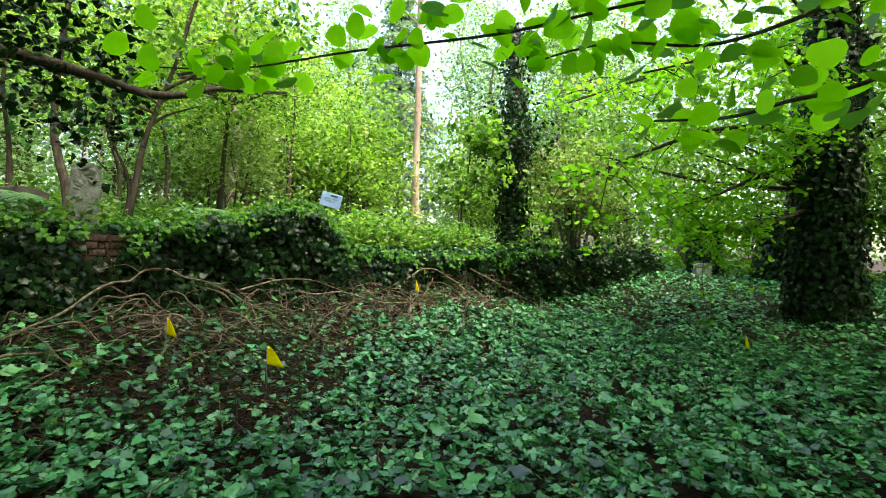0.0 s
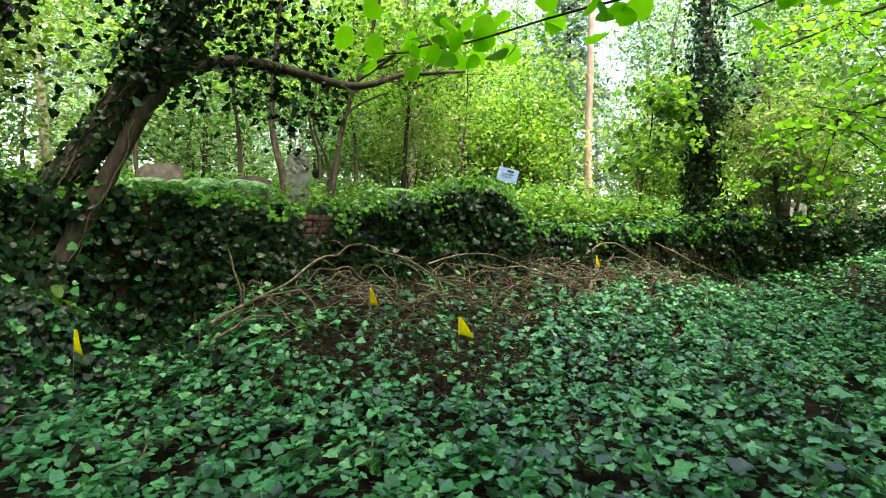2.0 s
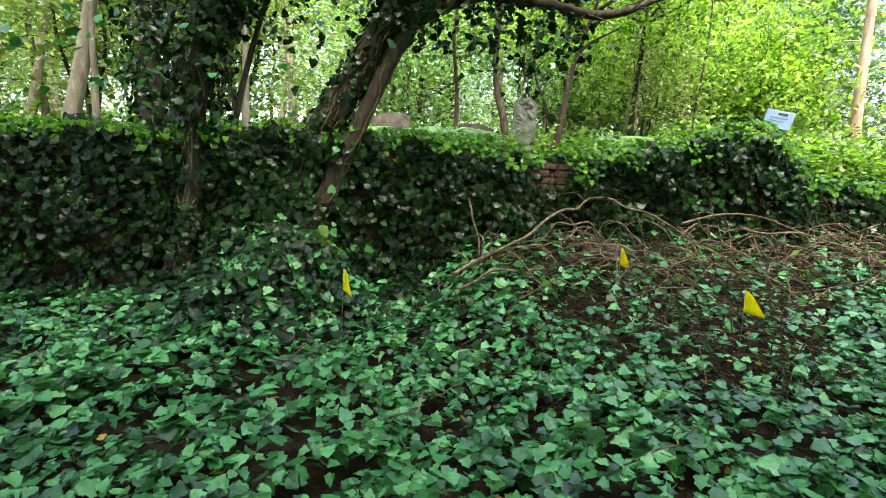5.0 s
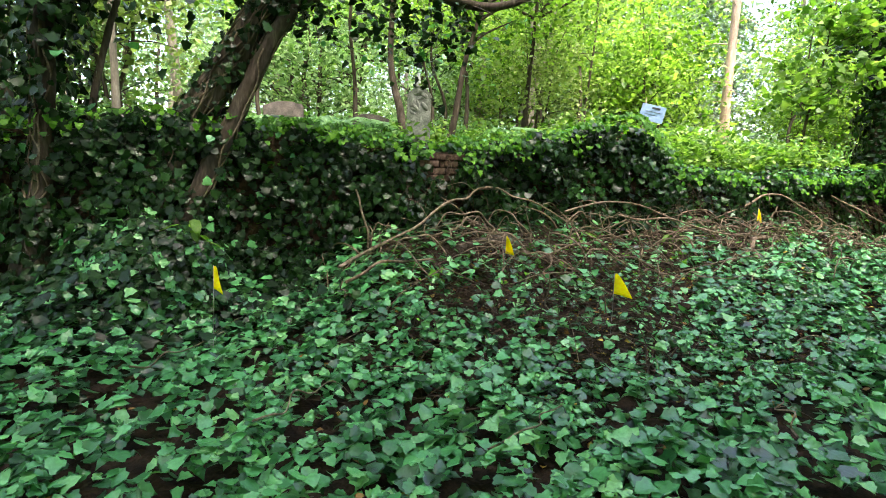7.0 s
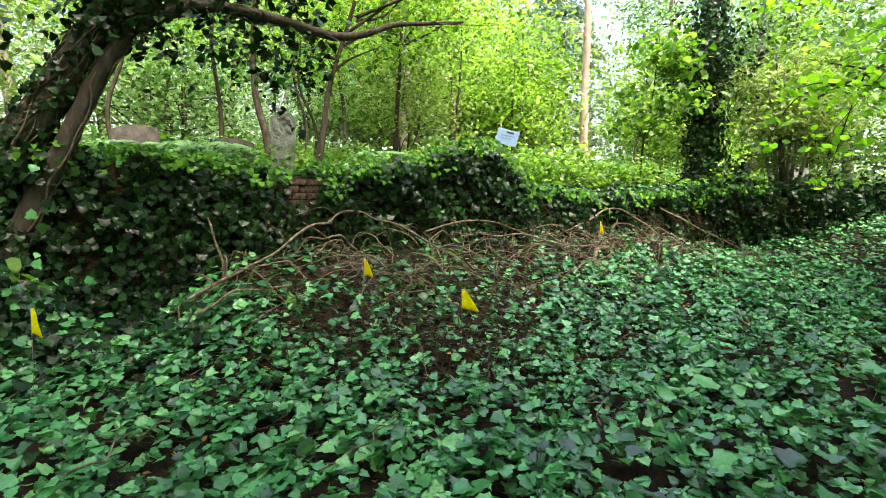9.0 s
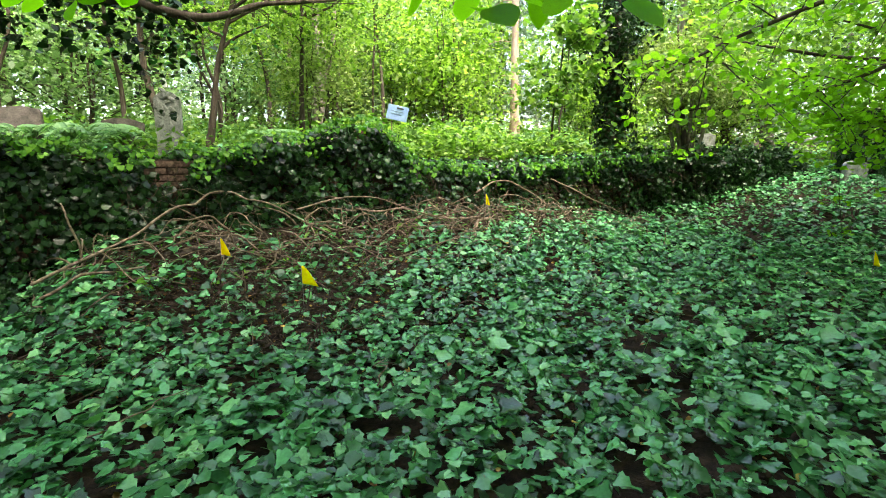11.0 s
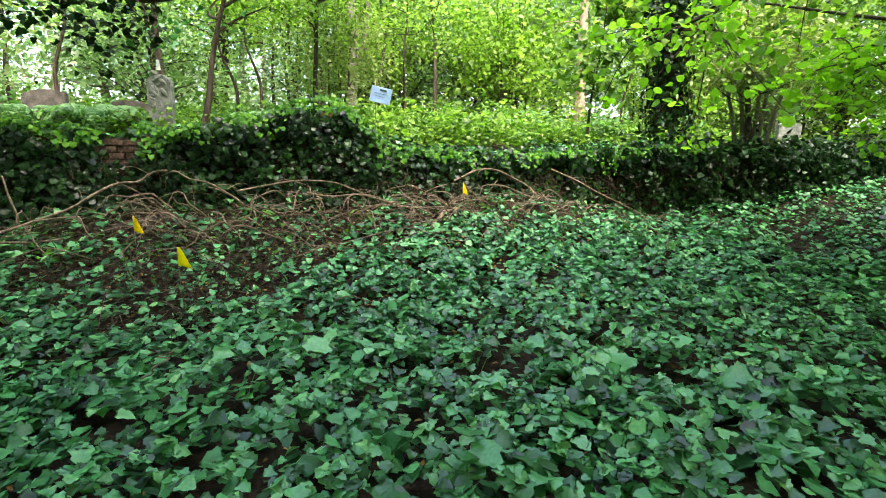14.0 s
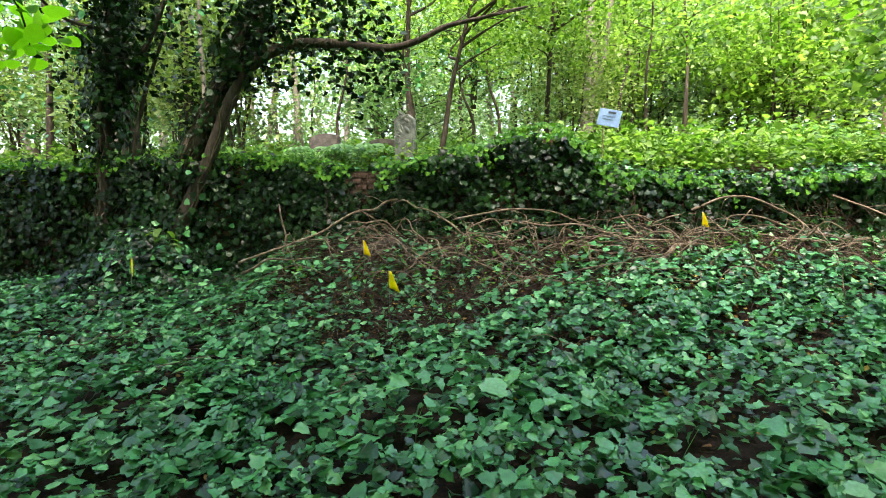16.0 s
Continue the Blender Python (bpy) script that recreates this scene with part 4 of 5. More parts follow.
# big ivy-clad tree beside the path, with long limbs over it
def path_tree():
    x, y = 7.5, 10.2
    crown = np.concatenate([cloud(34, (0.5, 0.5, 7.4), (4.0, 4.0, 2.0)), cloud(46, (-2.6, 0.0, 3.4), (2.4, 1.8, 1.0))])
    base = standing_tree("ivy_clad_tree", x, y, "big ivy-clad tree beside the path", [(0, 0, 0), (-0.05, 0, 2), (-0.12, 0, 4), (0.1, 0, 7), (0.2, 0, 10)], 0.42, 0.14, M_BARK, ivy=8500, ivy_r=0.3,
                         crown=crown, size=0.11, spread=0.45, per=45, limbs=10, limb_r=0.05, ivy_to=0.75, ivy_size=0.1)
    second = spline([(0.75, 0.5, 0), (0.7, 0.5, 2.5), (0.95, 0.5, 6)], 6)
    add_mesh("trunk", *tube(second, 0.24, 0.12, 9, 0.15), M_BARK, base)
    add_mesh("ivy", *trunk_ivy(second, 0.25, 0.12, 2600, 0.1, 0.25), M_IVY_SHADE, base)
    limbs = [[(-0.1, 0, 3.0), (-1.4, -0.6, 2.9), (-2.8, -1.1, 2.35), (-3.6, -1.4, 2.1)],
             [(-0.1, 0, 3.4), (-1.6, -1.2, 3.5), (-3.2, -2.0, 3.3), (-4.8, -2.6, 2.7), (-5.6, -2.8, 2.3)],
             [(-0.1, 0, 4.0), (-1.5, -1.6, 4.3), (-3.2, -2.8, 4.2), (-5.0, -3.6, 3.6)],
             [(-0.1, 0, 2.4), (-1.2, -0.4, 2.0), (-2.3, -0.5, 1.75), (-3.0, -0.5, 1.9)],
             [(0, 0, 4.6), (-1.8, -0.5, 5.0), (-3.6, -0.8, 4.6), (-5.4, -1.2, 3.9)]]
    tubes, leaves = [], []
    for ln in limbs:
        line = stem("bough", ln, 0.055, 0.012, M_BARK, base, 6, 7, 0.1)
        tb, tips = twigs(line, 22, 1.2, 0.011, 0.2, 0.25)
        tubes += tb
        leaves += tips
    for t in tubes:
        add_mesh("twig", *t, M_BARK, base)
    add_mesh("leaves", *crown_leaves(leaves, 0.16, 14, 0.08, ROUND, 0.35), M_SPRAY, base)


path_tree()
standing_tree("ivy_stump", 8.0, 16.0, "dark ivy-covered stump beside the path", [(0, 0, 0), (0, 0, 0.8), (0.05, 0, 1.8)], 0.3, 0.2, M_BARK, ivy=1500, ivy_r=0.25, ivy_size=0.11, category="stump")
standing_tree("ivy_stump", 9.6, 15.2, "ivy-covered broken trunk beside the path", [(0, 0, 0), (0, 0, 1.0), (0.05, 0, 2.2)], 0.28, 0.2, M_BARK, ivy=1500, ivy_r=0.25, ivy_size=0.11, category="stump")


# ---- leafy bough hanging into the view ----
def near_bough():
    base = new("overhanging_bough")
    base.location = (0.2, 1.75, 2.3)
    tagged(base, "thin bough with large bright green rounded leaves hanging overhead", "bough")
    o = np.array(base.location)
    lines = [[(3.6, 1.9, 3.1), (2.4, 1.8, 2.7), (1.4, 1.75, 2.42), (0.75, 1.78, 2.4), (0.2, 1.8, 2.28), (-0.35, 1.94, 2.26), (-0.8, 1.98, 2.2), (-1.2, 1.98, 2.2)],
             [(2.4, 1.8, 2.7), (1.6, 1.5, 2.3), (1.12, 1.32, 1.99), (0.86, 1.32, 1.91), (0.7, 1.29, 1.86), (0.52, 1.3, 1.85)],
             [(1.4, 1.75, 2.42), (1.0, 1.9, 2.3), (0.6, 2.0, 2.33), (0.2, 2.1, 2.24)]]
    ends = []
    for ln in lines:
        line = spline([np.array(p) - o for p in ln], 6)
        ends.append((line, add_mesh("twig", *tube(line, 0.009, 0.003, 6, 0.05), M_BARK, base)))
    v, f = ROUND
    me = tri_mesh("leaf", v, f)
    me.materials.append(M_BOUGH)
    me.polygons.foreach_set("use_smooth", np.ones(len(me.polygons), bool))
    r = random.Random(3)
    for (line, twig), count in zip(ends, (135, 60, 60)):
        for k in range(count):
            i = int((0.25 + 0.75 * r.random()) * (len(line) - 1))
            p = line[i] + np.array((r.gauss(0, 0.06), r.gauss(0, 0.1), r.uniform(-0.08, 0.12)))
            leaf = new("leaf", me)
            leaf.parent = twig
            size = r.uniform(0.06, 0.105) * (0.8 if twig is ends[1][1] else 1.0)
            leaf.matrix_basis = Matrix.LocRotScale(Vector(p), Euler((r.gauss(0.5, 0.4), r.gauss(0.35, 0.3), r.uniform(0, 6.3))), (size, size, size))


near_bough()


# ---- gravestones ----
def gravestone(x, y, width, height, thick, turn, tilt, label, mat, rounded=True, name="gravestone"):
    bm = bmesh.new()
    n = 10
    pts = [(-width / 2, -0.15), (width / 2, -0.15), (width / 2, height * 0.82)]
    for k in range(n + 1):
        a = math.pi * k / n
        pts.append((width / 2 * math.cos(a) * (0.96 if rounded else 0.6), height * 0.86 + (height * 0.14 if rounded else height * 0.04) * math.sin(a)))
    pts.append((-width / 2, height * 0.82))
    front = [bm.verts.new((px, -thick / 2, pz)) for px, pz in pts]
    back = [bm.verts.new((px, thick / 2, pz)) for px, pz in pts]
    bm.faces.new(front)
    bm.faces.new(back[::-1])
    for i in range(len(pts)):
        j = (i + 1) % len(pts)
        bm.faces.new((front[j], front[i], back[i], back[j]))
    bmesh.ops.recalc_face_normals(bm, faces=bm.faces)
    bmesh.ops.bevel(bm, geom=[e for e in bm.edges if e.calc_face_angle(0) > 0.6], offset=0.012, segments=2, affect="EDGES")
    ob = part(name, bm, mat)
    ob.location = (x, y, float(ground_z(x, y)))
    ob.rotation_euler = (radians(tilt), radians(tilt * 0.6), turn)
    return tagged(ob, label, "gravestone")


gx, gy = -4.73, 6.79
stone = gravestone(gx, gy, 0.33, 1.04, 0.16, 0.5, 2, "weathered grey-green carved gravestone above the wall", M_STONE, False)
gr = random.Random(4)
for _ in range(15):
    bm = bmesh.new()
    r = gr.uniform(0.03, 0.06)
    bmesh.ops.create_icosphere(bm, subdivisions=2, radius=r, matrix=Matrix.Translation((gr.uniform(-0.11, 0.11), -0.078, gr.uniform(0.35, 0.95))) @ Matrix.Rotation(gr.uniform(0, 3), 4, "Y") @ Matrix.Diagonal((1.3, 0.3, 0.6, 1)))
    part("carving", bm, M_STONE, stone)
bm = bmesh.new()
bmesh.ops.create_cone(bm, cap_ends=True, segments=10, radius1=0.03, radius2=0.018, depth=0.14)
cap = part("white_marker", bm, M_WHITE)
cap.location = (gx, gy, float(ground_z(gx, gy)) + 1.07)
tagged(cap, "small white marker standing on the gravestone", "marker")
gravestone(-5.75, 7.0, 0.55, 0.62, 0.14, 0.9, 5, "dark gravestone behind the small tree", M_STONE_DARK, False)
gravestone(-6.9, 6.4, 0.6, 0.7, 0.16, 0.7, -6, "leaning dark gravestone among the undergrowth", M_STONE_DARK, False)
gravestone(7.55, 15.2, 0.55, 0.5, 0.14, 0.2, 3, "small round-topped grey gravestone beside the path", M_STONE)
gravestone(4.2, 15.4, 0.5, 0.6, 0.12, 0.4, 2, "pale gravestone under the bush", M_STONE, False)


# ---- exposed brickwork of the wall ----
def brick_patch():
    base = new("brick_wall")
    base.location = wp(0.0, 0.135, 1.4)
    base.rotation_euler = (0, 0, math.atan2(ALONG[1], ALONG[0]))
    tagged(base, "patch of old red brickwork showing through the ivy", "wall", kind="structure")
    bm = bmesh.new()
    bmesh.ops.create_cube(bm, size=1, matrix=Matrix.Translation((0, 0.06, 0.09)) @ Matrix.Diagonal((0.42, 0.12, 0.32, 1)))
    part("mortar", bm, M_MORTAR, base)
    bm = bmesh.new()
    bmesh.ops.create_cube(bm, size=1, matrix=Matrix.Diagonal((0.215, 0.1, 0.065, 1)))
    bmesh.ops.bevel(bm, geom=bm.edges[:], offset=0.006, segments=2, affect="EDGES")
    me = bpy.data.meshes.new("brick")
    bm.to_mesh(me)
    bm.free()
    me.materials.append(M_BRICK)
    r = random.Random(5)
    for row in range(4):
        for col in range(2):
            b = new("brick", me)
            b.parent = base
            b.matrix_basis = pose(-0.15 + col * 0.226 + (0.07 if row % 2 else 0) + r.gauss(0, 0.004), -0.02 + r.gauss(0, 0.006), -0.03 + row * 0.076, r.gauss(0, 1), r.gauss(0, 1), r.gauss(0, 2))


brick_patch()


# ---- survey flags ----
def flag(x, y, z, turn, lean, narrow=1.0):
    """Triangular-looking plastic flag on a wire stake; z is the middle of the flag."""
    g = float(ground_z(x, y))
    base = new("survey_flag")
    base.matrix_basis = pose(x, y, g, lean, 0, turn)
    top = z + 0.1 - g
    add_mesh("wire", *tube(np.array([(0, 0, -0.05), (0.004, 0, top * 0.5), (0, 0, top)]), 0.002, 0.002, 6), M_WIRE, base)
    v, f = [], []
    nx, nz = 5, 7
    for i in range(nz):
        t = i / (nz - 1)
        wd = (0.015 + 0.1 * t ** 0.8) * narrow
        for k in range(nx):
            u = k / (nx - 1)
            v.append((0.003 + wd * u, 0.02 * math.sin(u * 3.0 + t * 2) * u, top - 0.005 - 0.155 * t - 0.03 * u * t))
    for i in range(nz - 1):
        for k in range(nx - 1):
            a = i * nx + k
            f.append((a, a + 1, a + nx + 1, a + nx))
    cloth = add_mesh("flag", np.array(v), np.array(f), M_FLAG, base, "bright yellow plastic flag")
    so = cloth.modifiers.new("thickness", "SOLIDIFY")
    so.thickness = 0.0015
    return tagged(base, "yellow plastic survey flag on a thin wire stake in the ivy", "flag", group="survey flags")


flag(-1.48, 4.39, 0.6, 20, 0, 1.2)
flag(-2.52, 4.72, 0.78, 50, 4, 0.75)
flag(-0.44, 8.03, 0.99, 60, 3, 0.7)
flag(-3.8, 2.62, 0.66, 10, -3, 0.85)
flag(4.0, 6.86, 0.42, 40, 0, 0.8)


# ---- board on a stake ----
def notice():
    x, y = -1.79, 8.14
    g = float(ground_z(x, y))
    base = new("notice_board")
    base.matrix_basis = pose(x, y, g, 0, 0, 12)
    tagged(base, "tilted pale blue notice board on a thin stake above the wall", "sign")
    h = 2.31 - g
    add_mesh("stake", *tube(np.array([(-0.1, 0.02, -0.1), (-0.1, 0.02, h * 0.5), (-0.09, 0.02, h + 0.22)]), 0.008, 0.008, 6), M_DEADWOOD, base)
    bm = bmesh.new()
    bmesh.ops.create_cube(bm, size=1, matrix=Matrix.Translation((0, 0, h)) @ Matrix.Rotation(radians(14), 4, "Y") @ Matrix.Diagonal((0.32, 0.012, 0.22, 1)))
    bmesh.ops.bevel(bm, geom=bm.edges[:], offset=0.003, segments=1, affect="EDGES")
    part("board", bm, M_SIGN, base)
    bm = bmesh.new()
    for bx, bz, bw, bh in ((0.03, 0.072, 0.11, 0.026), (0.0, 0.02, 0.2, 0.004), (-0.02, -0.02, 0.17, 0.004)):
        bmesh.ops.create_cube(bm, size=1, matrix=Matrix.Translation((0, 0, h)) @ Matrix.Rotation(radians(14), 4, "Y") @ Matrix.Translation((bx, -0.0085, bz)) @ Matrix.Diagonal((bw, 0.003, bh, 1)))
    part("print", bm, M_INK, base, "faded unreadable print bars")


notice()


# ---- brushwood on the bank ----
def dead_branch(pts, r0, r1, label="bare dry fallen branch lying on the bank", shoots=3, mat=None):
    p0 = np.array(pts[0], float)
    base = new("dead_branch")
    base.location = p0
    tagged(base, label, "branch", group="brushwood branches")
    fine = spline([np.array(p, float) - p0 for p in pts], 2)
    fine[1:-1] += rng.normal(size=(len(fine) - 2, 3)) * 0.022
    line = spline(fine, 4)
    v, f = tube(line, r0, r1, 7, 0.2)
    wood = add_mesh("stem", v, f, mat or M_DEADWOOD, base)
    if shoots:
        tb, _ = twigs(line, shoots, 0.4, r1 * 0.8, 0.25, 0.15)
        for t in tb:
            add_mesh("shoot", *t, M_DEADWOOD, wood)


def on_bank(s, w, up):
    x, y = to_xy(s, w)
    return np.array((float(x), float(y), float(terrain(s, w)) + up))


# the long arched branch
dead_branch([wp(-1.25, 1.25, 0.62), wp(-0.7, 0.9, 0.86), wp(-0.2, 0.65, 1.05), wp(0.2, 0.5, 1.2), wp(0.55, 0.45, 1.27), wp(0.9, 0.6, 1.1), wp(1.3, 0.8, 0.9), wp(1.6, 0.95, 0.7)], 0.016, 0.006, "long pale arched branch fallen across the bank", 6)
dead_branch([wp(1.2, 0.75, 1.05), wp(1.8, 0.5, 1.15), wp(2.4, 0.55, 1.1), wp(3.0, 0.8, 0.85), wp(3.6, 1.2, 0.55)], 0.012, 0.005, shoots=8)
dead_branch([wp(3.3, 1.5, 0.45), wp(3.45, 1.2, 0.6), wp(3.6, 1.0, 0.72), wp(3.9, 0.95, 0.76)], 0.035, 0.026, "short thick sawn log in the brushwood", 0)
dead_branch([wp(2.0, 0.6, 1.0), wp(2.6, 0.7, 0.95), wp(3.3, 0.9, 0.8), wp(4.0, 0.95, 0.75), wp(4.7, 1.1, 0.6)], 0.012, 0.005, shoots=8)
dead_branch([wp(4.0, 0.5, 1.1), wp(4.4, 0.45, 1.22), wp(4.9, 0.5, 1.15), wp(5.3, 0.7, 0.9), wp(5.6, 0.95, 0.6)], 0.016, 0.006, shoots=5)
dead_branch([wp(5.6, 0.45, 1.25), wp(6.0, 0.6, 1.05), wp(6.5, 0.9, 0.75), wp(6.9, 1.2, 0.5)], 0.013, 0.005, shoots=6)
dead_branch([wp(-0.9, 0.7, 0.7), wp(-0.95, 0.65, 1.0), wp(-1.0, 0.6, 1.25)], 0.012, 0.008, "upright dry stick poking out of the ivy", 1)
dead_branch([on_bank(-0.2, 0.85, 0.03), on_bank(0.1, 0.8, 0.08), on_bank(0.35, 0.75, 0.1), on_bank(0.6, 0.72, 0.12)], 0.075, 0.06, "thick dark mossy log lying under the arched branch", 0, M_BARK)
for k_root in range(26):
    ra, rl = rng.uniform(0, 6.28), rng.uniform(0.25, 0.6)
    rs, rw = 0.75 + rng.normal() * 0.3, 2.45 + rng.normal() * 0.22
    dead_branch([on_bank(rs, rw, 0.03), on_bank(rs + 0.4 * rl * math.cos(ra), rw + 0.3 * rl * math.sin(ra), rng.uniform(0.08, 0.22)), on_bank(rs + rl * math.cos(ra), rw + 0.8 * rl * math.sin(ra), 0.02)], rng.uniform(0.005, 0.011), 0.004, "bent brown root arching out of the bank", 1, M_TWIG)
dead_branch([wp(-1.2, 1.3, 0.5), wp(-0.9, 1.25, 0.62), wp(-0.4, 1.2, 0.66)], 0.016, 0.01, shoots=2)
br = random.Random(21)
for k_branch in range(140):
    s0 = br.uniform(-0.9, 1.8) if k_branch >= 105 else br.uniform(-0.8, 7.6) if br.random() < 0.5 else br.uniform(1.6, 5.8)
    w0 = 0.35 + abs(br.gauss(0, 0.5))
    a, ln = br.gauss(0.0, 0.9) + br.choice((0, math.pi)), br.uniform(0.4, 1.25)
    arch = br.uniform(0.06, 0.3)
    pts = []
    for k in range(4):
        t = k / 3
        s, w = s0 + math.cos(a) * ln * t + br.gauss(0, 0.06), np.clip(w0 + math.sin(a) * ln * t * 0.6 + br.gauss(0, 0.06), 0.3, 2.6)
        pts.append(on_bank(s, w, 0.03 + arch * math.sin(math.pi * t) + (0.1 * t if br.random() < 0.4 else 0)))
    dead_branch(pts, br.uniform(0.006, 0.014), 0.004, "thin dry twig in the brushwood on the bank", br.randint(1, 4))


for _ in range(20):
    s0, w0 = br.uniform(-1.6, 6.5), br.uniform(0.5, 2.2)
    h = br.uniform(0.18, 0.5)
    p0 = on_bank(s0, w0, -0.02)
    lean = np.array((br.gauss(0, 0.12), br.gauss(0, 0.12), 0))
    dead_branch([p0, p0 + lean * 0.5 + np.array((0, 0, h * 0.5)), p0 + lean + np.array((0, 0, h))], br.uniform(0.005, 0.011), 0.004, "upright dry stick poking out of the bank", 1)


def runners():
    """Long thin pale stems wandering over the brushwood and out over the ivy."""
    for _ in range(34):
        s0, w0 = rng.uniform(-1.2, 6.0), rng.uniform(0.4, 1.6)
        a, ln = rng.normal() * 0.7 + (0 if rng.random() < 0.6 else math.pi), rng.uniform(0.8, 1.9)
        pts = []
        for k in range(5):
            t = k / 4
            pts.append(on_bank(s0 + math.cos(a) * ln * t + rng.normal() * 0.05, np.clip(w0 + math.sin(a) * ln * t * 0.5 + rng.normal() * 0.05, 0.3, 2.8), 0.05 + rng.uniform(0.05, 0.3) * math.sin(math.pi * t)))
        dead_branch(pts, rng.uniform(0.004, 0.008), 0.003, "long thin pale stem trailing over the brushwood", 2)
    for s0, w0, ln, a in ((-1.9, 3.0, 0.5, 0.5), (-0.9, 3.6, 0.55, 0.4), (0.6, 3.9, 0.3, 0.9), (-2.6, 2.2, 0.6, 0.6), (1.9, 2.9, 0.4, -0.3)):
        pts = [on_bank(s0 + math.cos(a) * ln * t, w0 - math.sin(a) * ln * t, 0.2 + 0.05 * t) for t in (0, 0.35, 0.7, 1)]
        dead_branch(pts, 0.006, 0.003, "thin dry stick lying on the ivy leaves", 1)


runners()


def roots():
    """Fine roots and dead stems hanging over the broken edge of the bank."""
    out = []
    for _ in range(260):
        s = rng.uniform(-0.6, 0.6) if rng.random() < 0.15 else rng.uniform(2.9, 10.5)
        top = float(wall_top(s)) - rng.uniform(0.1, 0.35)
        w = rng.uniform(0.1, 0.32)
        k = rng.uniform(0.2, 0.6)
        pts = [wp(s, w - 0.1, top), wp(s + rng.normal() * 0.08, w + 0.06, top - k * 0.4), wp(s + rng.normal() * 0.16, w + 0.14 + rng.random() * 0.15, top - k)]
        out.append(tube(spline(pts, 3), rng.uniform(0.002, 0.006), 0.002, 4))
    return join(out)


tagged(add_mesh("hanging_roots", *roots(), M_TWIG), "dry roots and stems hanging from the edge of the bank", "roots", kind="stuff")


def litter_twigs():
    out = []
    for _ in range(3200):
        s, w = (rng.uniform(-1.0, 8.5), abs(rng.normal() * 0.55) + 0.32) if rng.random() < 0.7 else (rng.normal() * 0.9 + 0.6, rng.uniform(0.6, 2.9))
        a = rng.uniform(0, 6.28)
        k = rng.uniform(0.15, 0.75)
        p0 = on_bank(s, w, 0.03)
        p1 = on_bank(s + 0.5 * k * math.cos(a), max(w + 0.5 * k * math.sin(a), 0.32), rng.uniform(0.04, 0.16))
        p2 = on_bank(s + k * math.cos(a), max(w + k * math.sin(a), 0.32), rng.uniform(0.02, 0.2))
        out.append(tube(spline([p0, p1, p2], 3), rng.uniform(0.002, 0.0075), 0.0018, 4))
    return join(out)


tagged(add_mesh("brushwood", *litter_twigs(), M_TWIG), "tangle of thin dry twigs over the bare bank", "brushwood", kind="stuff")


def fallen_leaves():
    s = np.concatenate([rng.uniform(-4, 8, 500), rng.uniform(-0.9, 5, 1500)])
    w = np.concatenate([rng.uniform(1, 6.5, 500), rng.uniform(0.3, 2.9, 1500)])
    x, y = to_xy(s, w)
    z = terrain(s, w) + np.concatenate([rng.uniform(0.03, 0.14, 500), rng.uniform(0.005, 0.03, 1500)])
    nm = unit(np.array((0, 0, 1.0)) + rng.normal(size=(len(s), 3)) * 0.4)
    return scatter(np.stack([x, y, z], 1), nm, rng.uniform(0.03, 0.065, len(s)), SIMPLE)


tagged(add_mesh("fallen_leaves", *fallen_leaves(), M_DEADLEAF), "dead yellow and brown leaves lying among the ivy", "leaves", kind="stuff")


# broad-leaved plant by the flag
def dock(x, y, n, size, label, height=0.25):
    g = float(ground_z(x, y))
    base = new("broad_leaved_plant")
    base.location = (x, y, g)
    tagged(base, label, "plant")
    for k in range(n):
        a = 2 * math.pi * k / n + rng.normal() * 0.3
        tip = np.array((math.cos(a), math.sin(a), 0))
        h = height * rng.uniform(0.6, 1.15)
        line = spline([(0, 0, 0), tip * 0.03 + np.array((0, 0, h * 0.6)), tip * 0.09 + np.array((0, 0, h))], 3)
        add_mesh("stalk", *tube(line, 0.004, 0.002, 5), M_HERB, base)
        v, f = scatter(line[-1:], np.array([(0.2 * tip[0], 0.2 * tip[1], 1.0)]), [size * rng.uniform(0.8, 1.2)], LONG, heading=tip[None] * 3)
        add_mesh("leaf", v, f, M_HERB, base)


dock(-4.66, 3.12, 7, 0.22, "broad-leaved green dock plant in the ivy", 0.42)
dock(-2.2, 6.0, 6, 0.16, "leafy green weed on the bank", 0.2)
dock(-1.3, 6.9, 6, 0.15, "leafy green weed on the bank", 0.2)


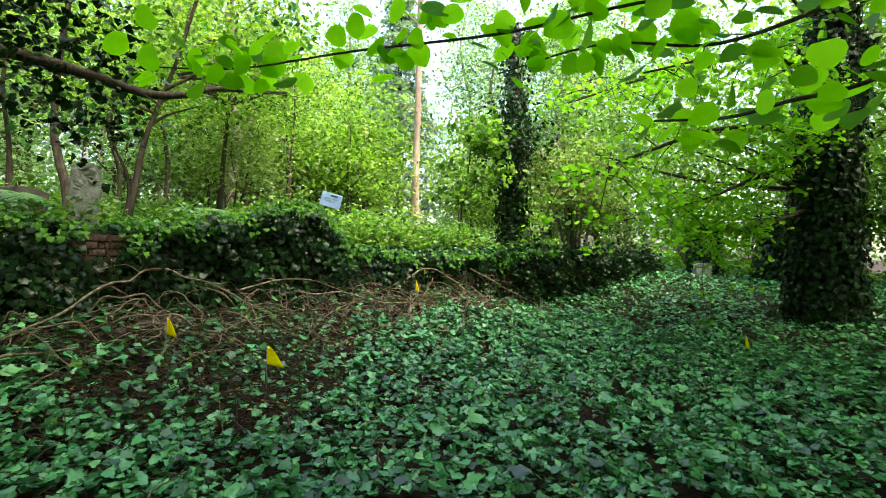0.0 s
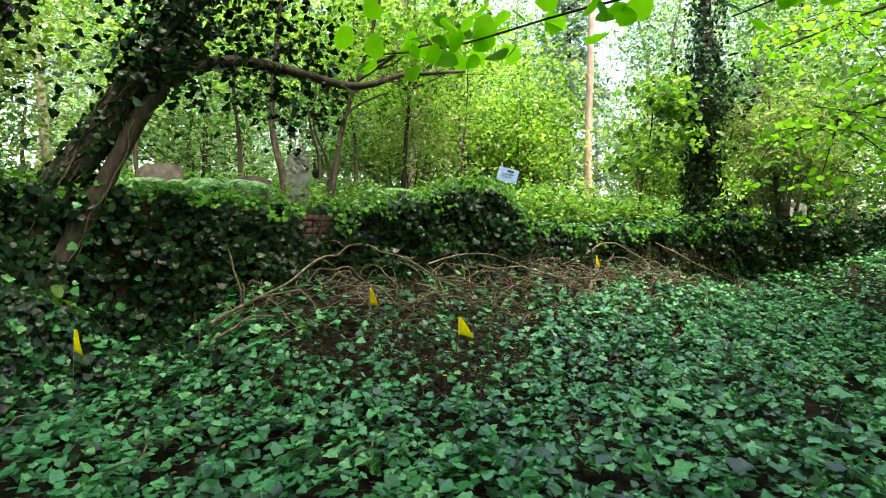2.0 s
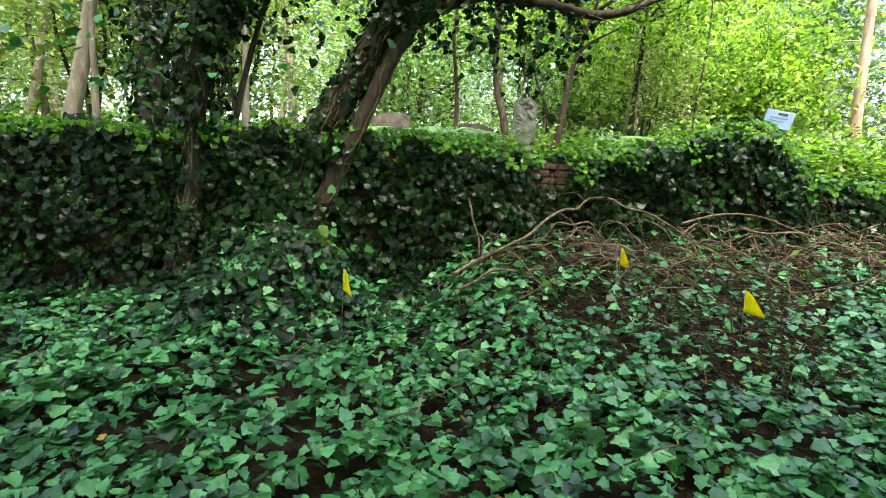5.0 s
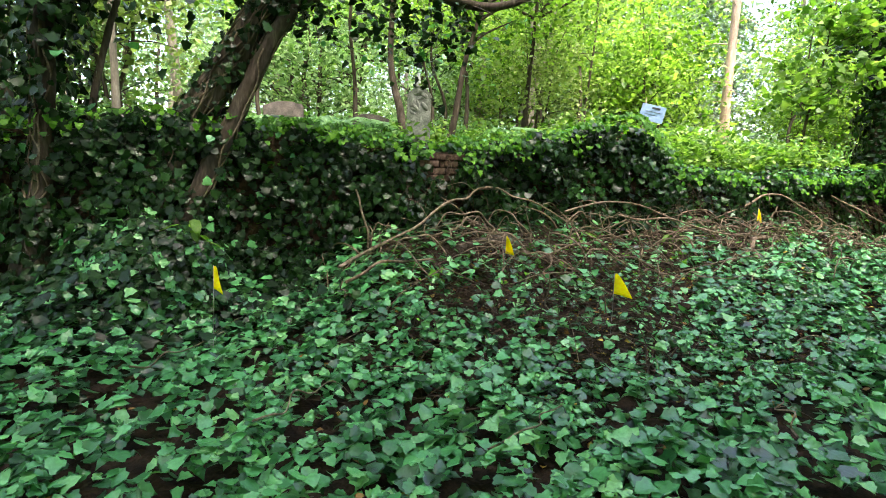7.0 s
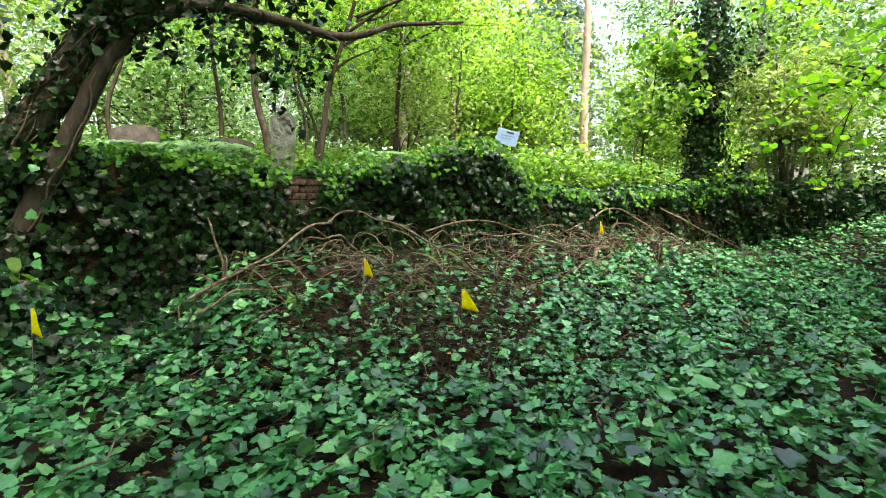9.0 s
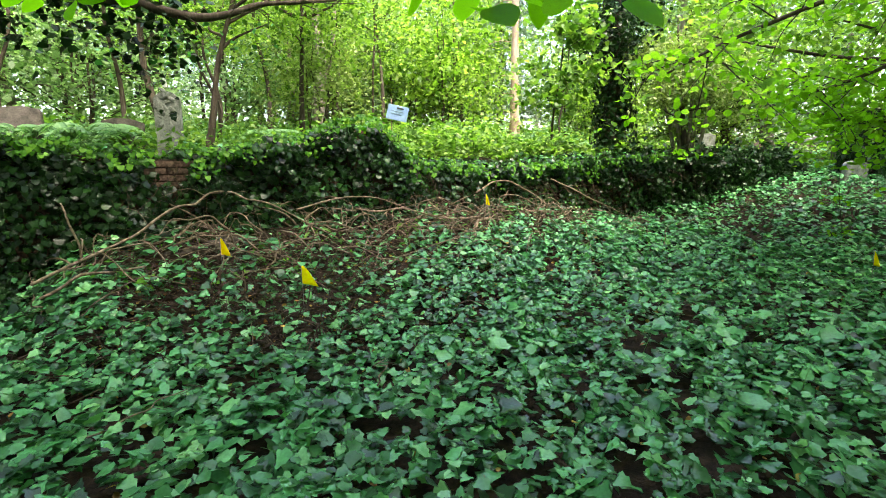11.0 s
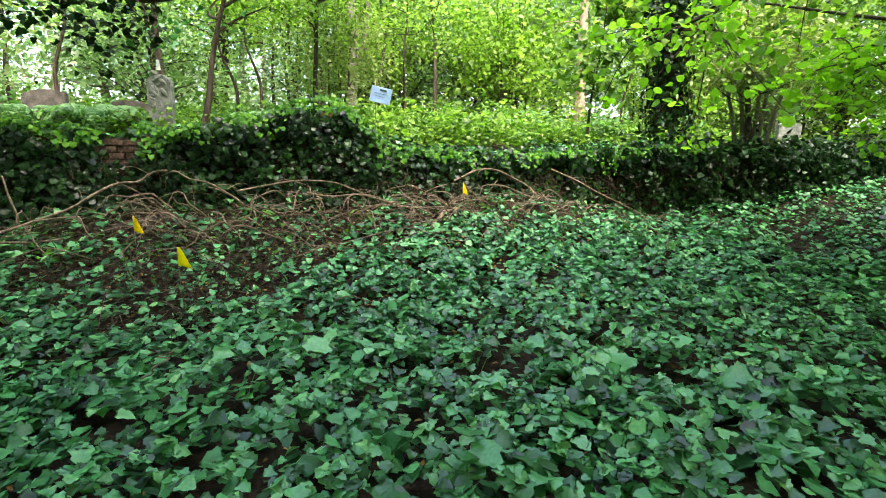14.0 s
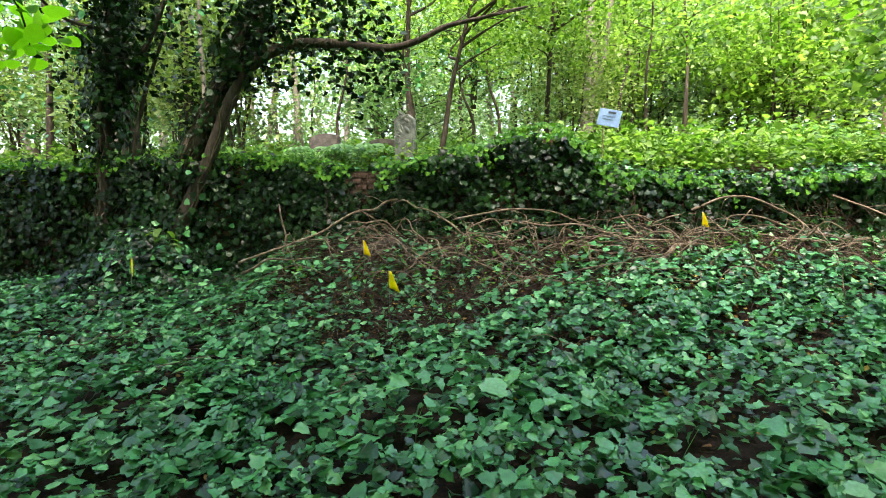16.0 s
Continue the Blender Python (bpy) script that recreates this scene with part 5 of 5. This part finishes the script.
# ferns on the upper ground
def fern(x, y, n, size):
    g = float(ground_z(x, y))
    base = new("fern")
    base.location = (x, y, g)
    tagged(base, "pale green fern with arching fronds on the upper ground", "fern", group="ferns")
    for k in range(n):
        a = 2 * math.pi * k / n + rng.normal() * 0.2
        out = np.array((math.cos(a), math.sin(a), 0))
        ln = spline([(0, 0, 0), out * size * 0.35 + np.array((0, 0, size * 0.55)), out * size * 0.75 + np.array((0, 0, size * 0.62)), out * size * 1.05 + np.array((0, 0, size * 0.4))], 6)
        pos, nm, hd, sz = [], [], [], []
        side = np.cross(out, (0, 0, 1))
        for i in range(3, len(ln)):
            for sgn in (-1, 1):
                pos.append(ln[i])
                nm.append((out[0] * 0.3, out[1] * 0.3, 1))
                hd.append(side * sgn * 3 + out)
                sz.append(size * 0.32 * (1 - 0.75 * abs(i / len(ln) - 0.4)))
        v, f = scatter(np.array(pos), np.array(nm), np.array(sz), LONG, heading=np.array(hd))
        add_mesh("frond", *join([(v, f), tube(ln, 0.005, 0.002, 4)]), M_HERB_PALE, base)


for fx, fy, fs in ((-5.3, 6.2, 0.6), (-5.9, 6.6, 0.7), (-6.6, 6.0, 0.6), (-3.6, 7.6, 0.5)):
    fern(fx, fy, 9, fs)


# the nearest ivy leaves, one by one
def single_leaves():
    v, f = IVY
    me = tri_mesh("leaf", v, f)
    me.materials.append(M_IVY_ONE)
    me.polygons.foreach_set("use_smooth", np.ones(len(me.polygons), bool))
    r = random.Random(9)
    for _ in range(290):
        s, w = r.uniform(-1.6, 2.2), r.uniform(3.2, 5.2)
        x, y = to_xy(s, w)
        z = float(terrain(s, w)) + r.uniform(0.12, 0.21)
        size = r.uniform(0.055, 0.09)
        leaf = new("leaf", me)
        leaf.parent = ivy_bed
        leaf.matrix_basis = Matrix.LocRotScale((float(x), float(y), z), Euler((r.gauss(0, 0.3), r.gauss(0.1, 0.3), r.uniform(0, 6.3))), (size, size, size))


single_leaves()


# thin pale grass stems standing out of the ivy
for gx0, gy0, gh in ((2.2, 3.9, 0.3), (2.05, 3.75, 0.24), (1.3, 4.3, 0.22), (0.2, 3.5, 0.2)):
    g = float(ground_z(gx0, gy0))
    st = add_mesh("grass_stem", *tube(spline([(0, 0, 0), (0.02, 0.0, gh * 0.6), (0.08, 0.02, gh + 0.08)], 4), 0.003, 0.0012, 5), M_HERB_PALE)
    st.location = (gx0, gy0, g)
    tagged(st, "thin pale grass stem standing out of the ivy", "grass", group="grass stems")
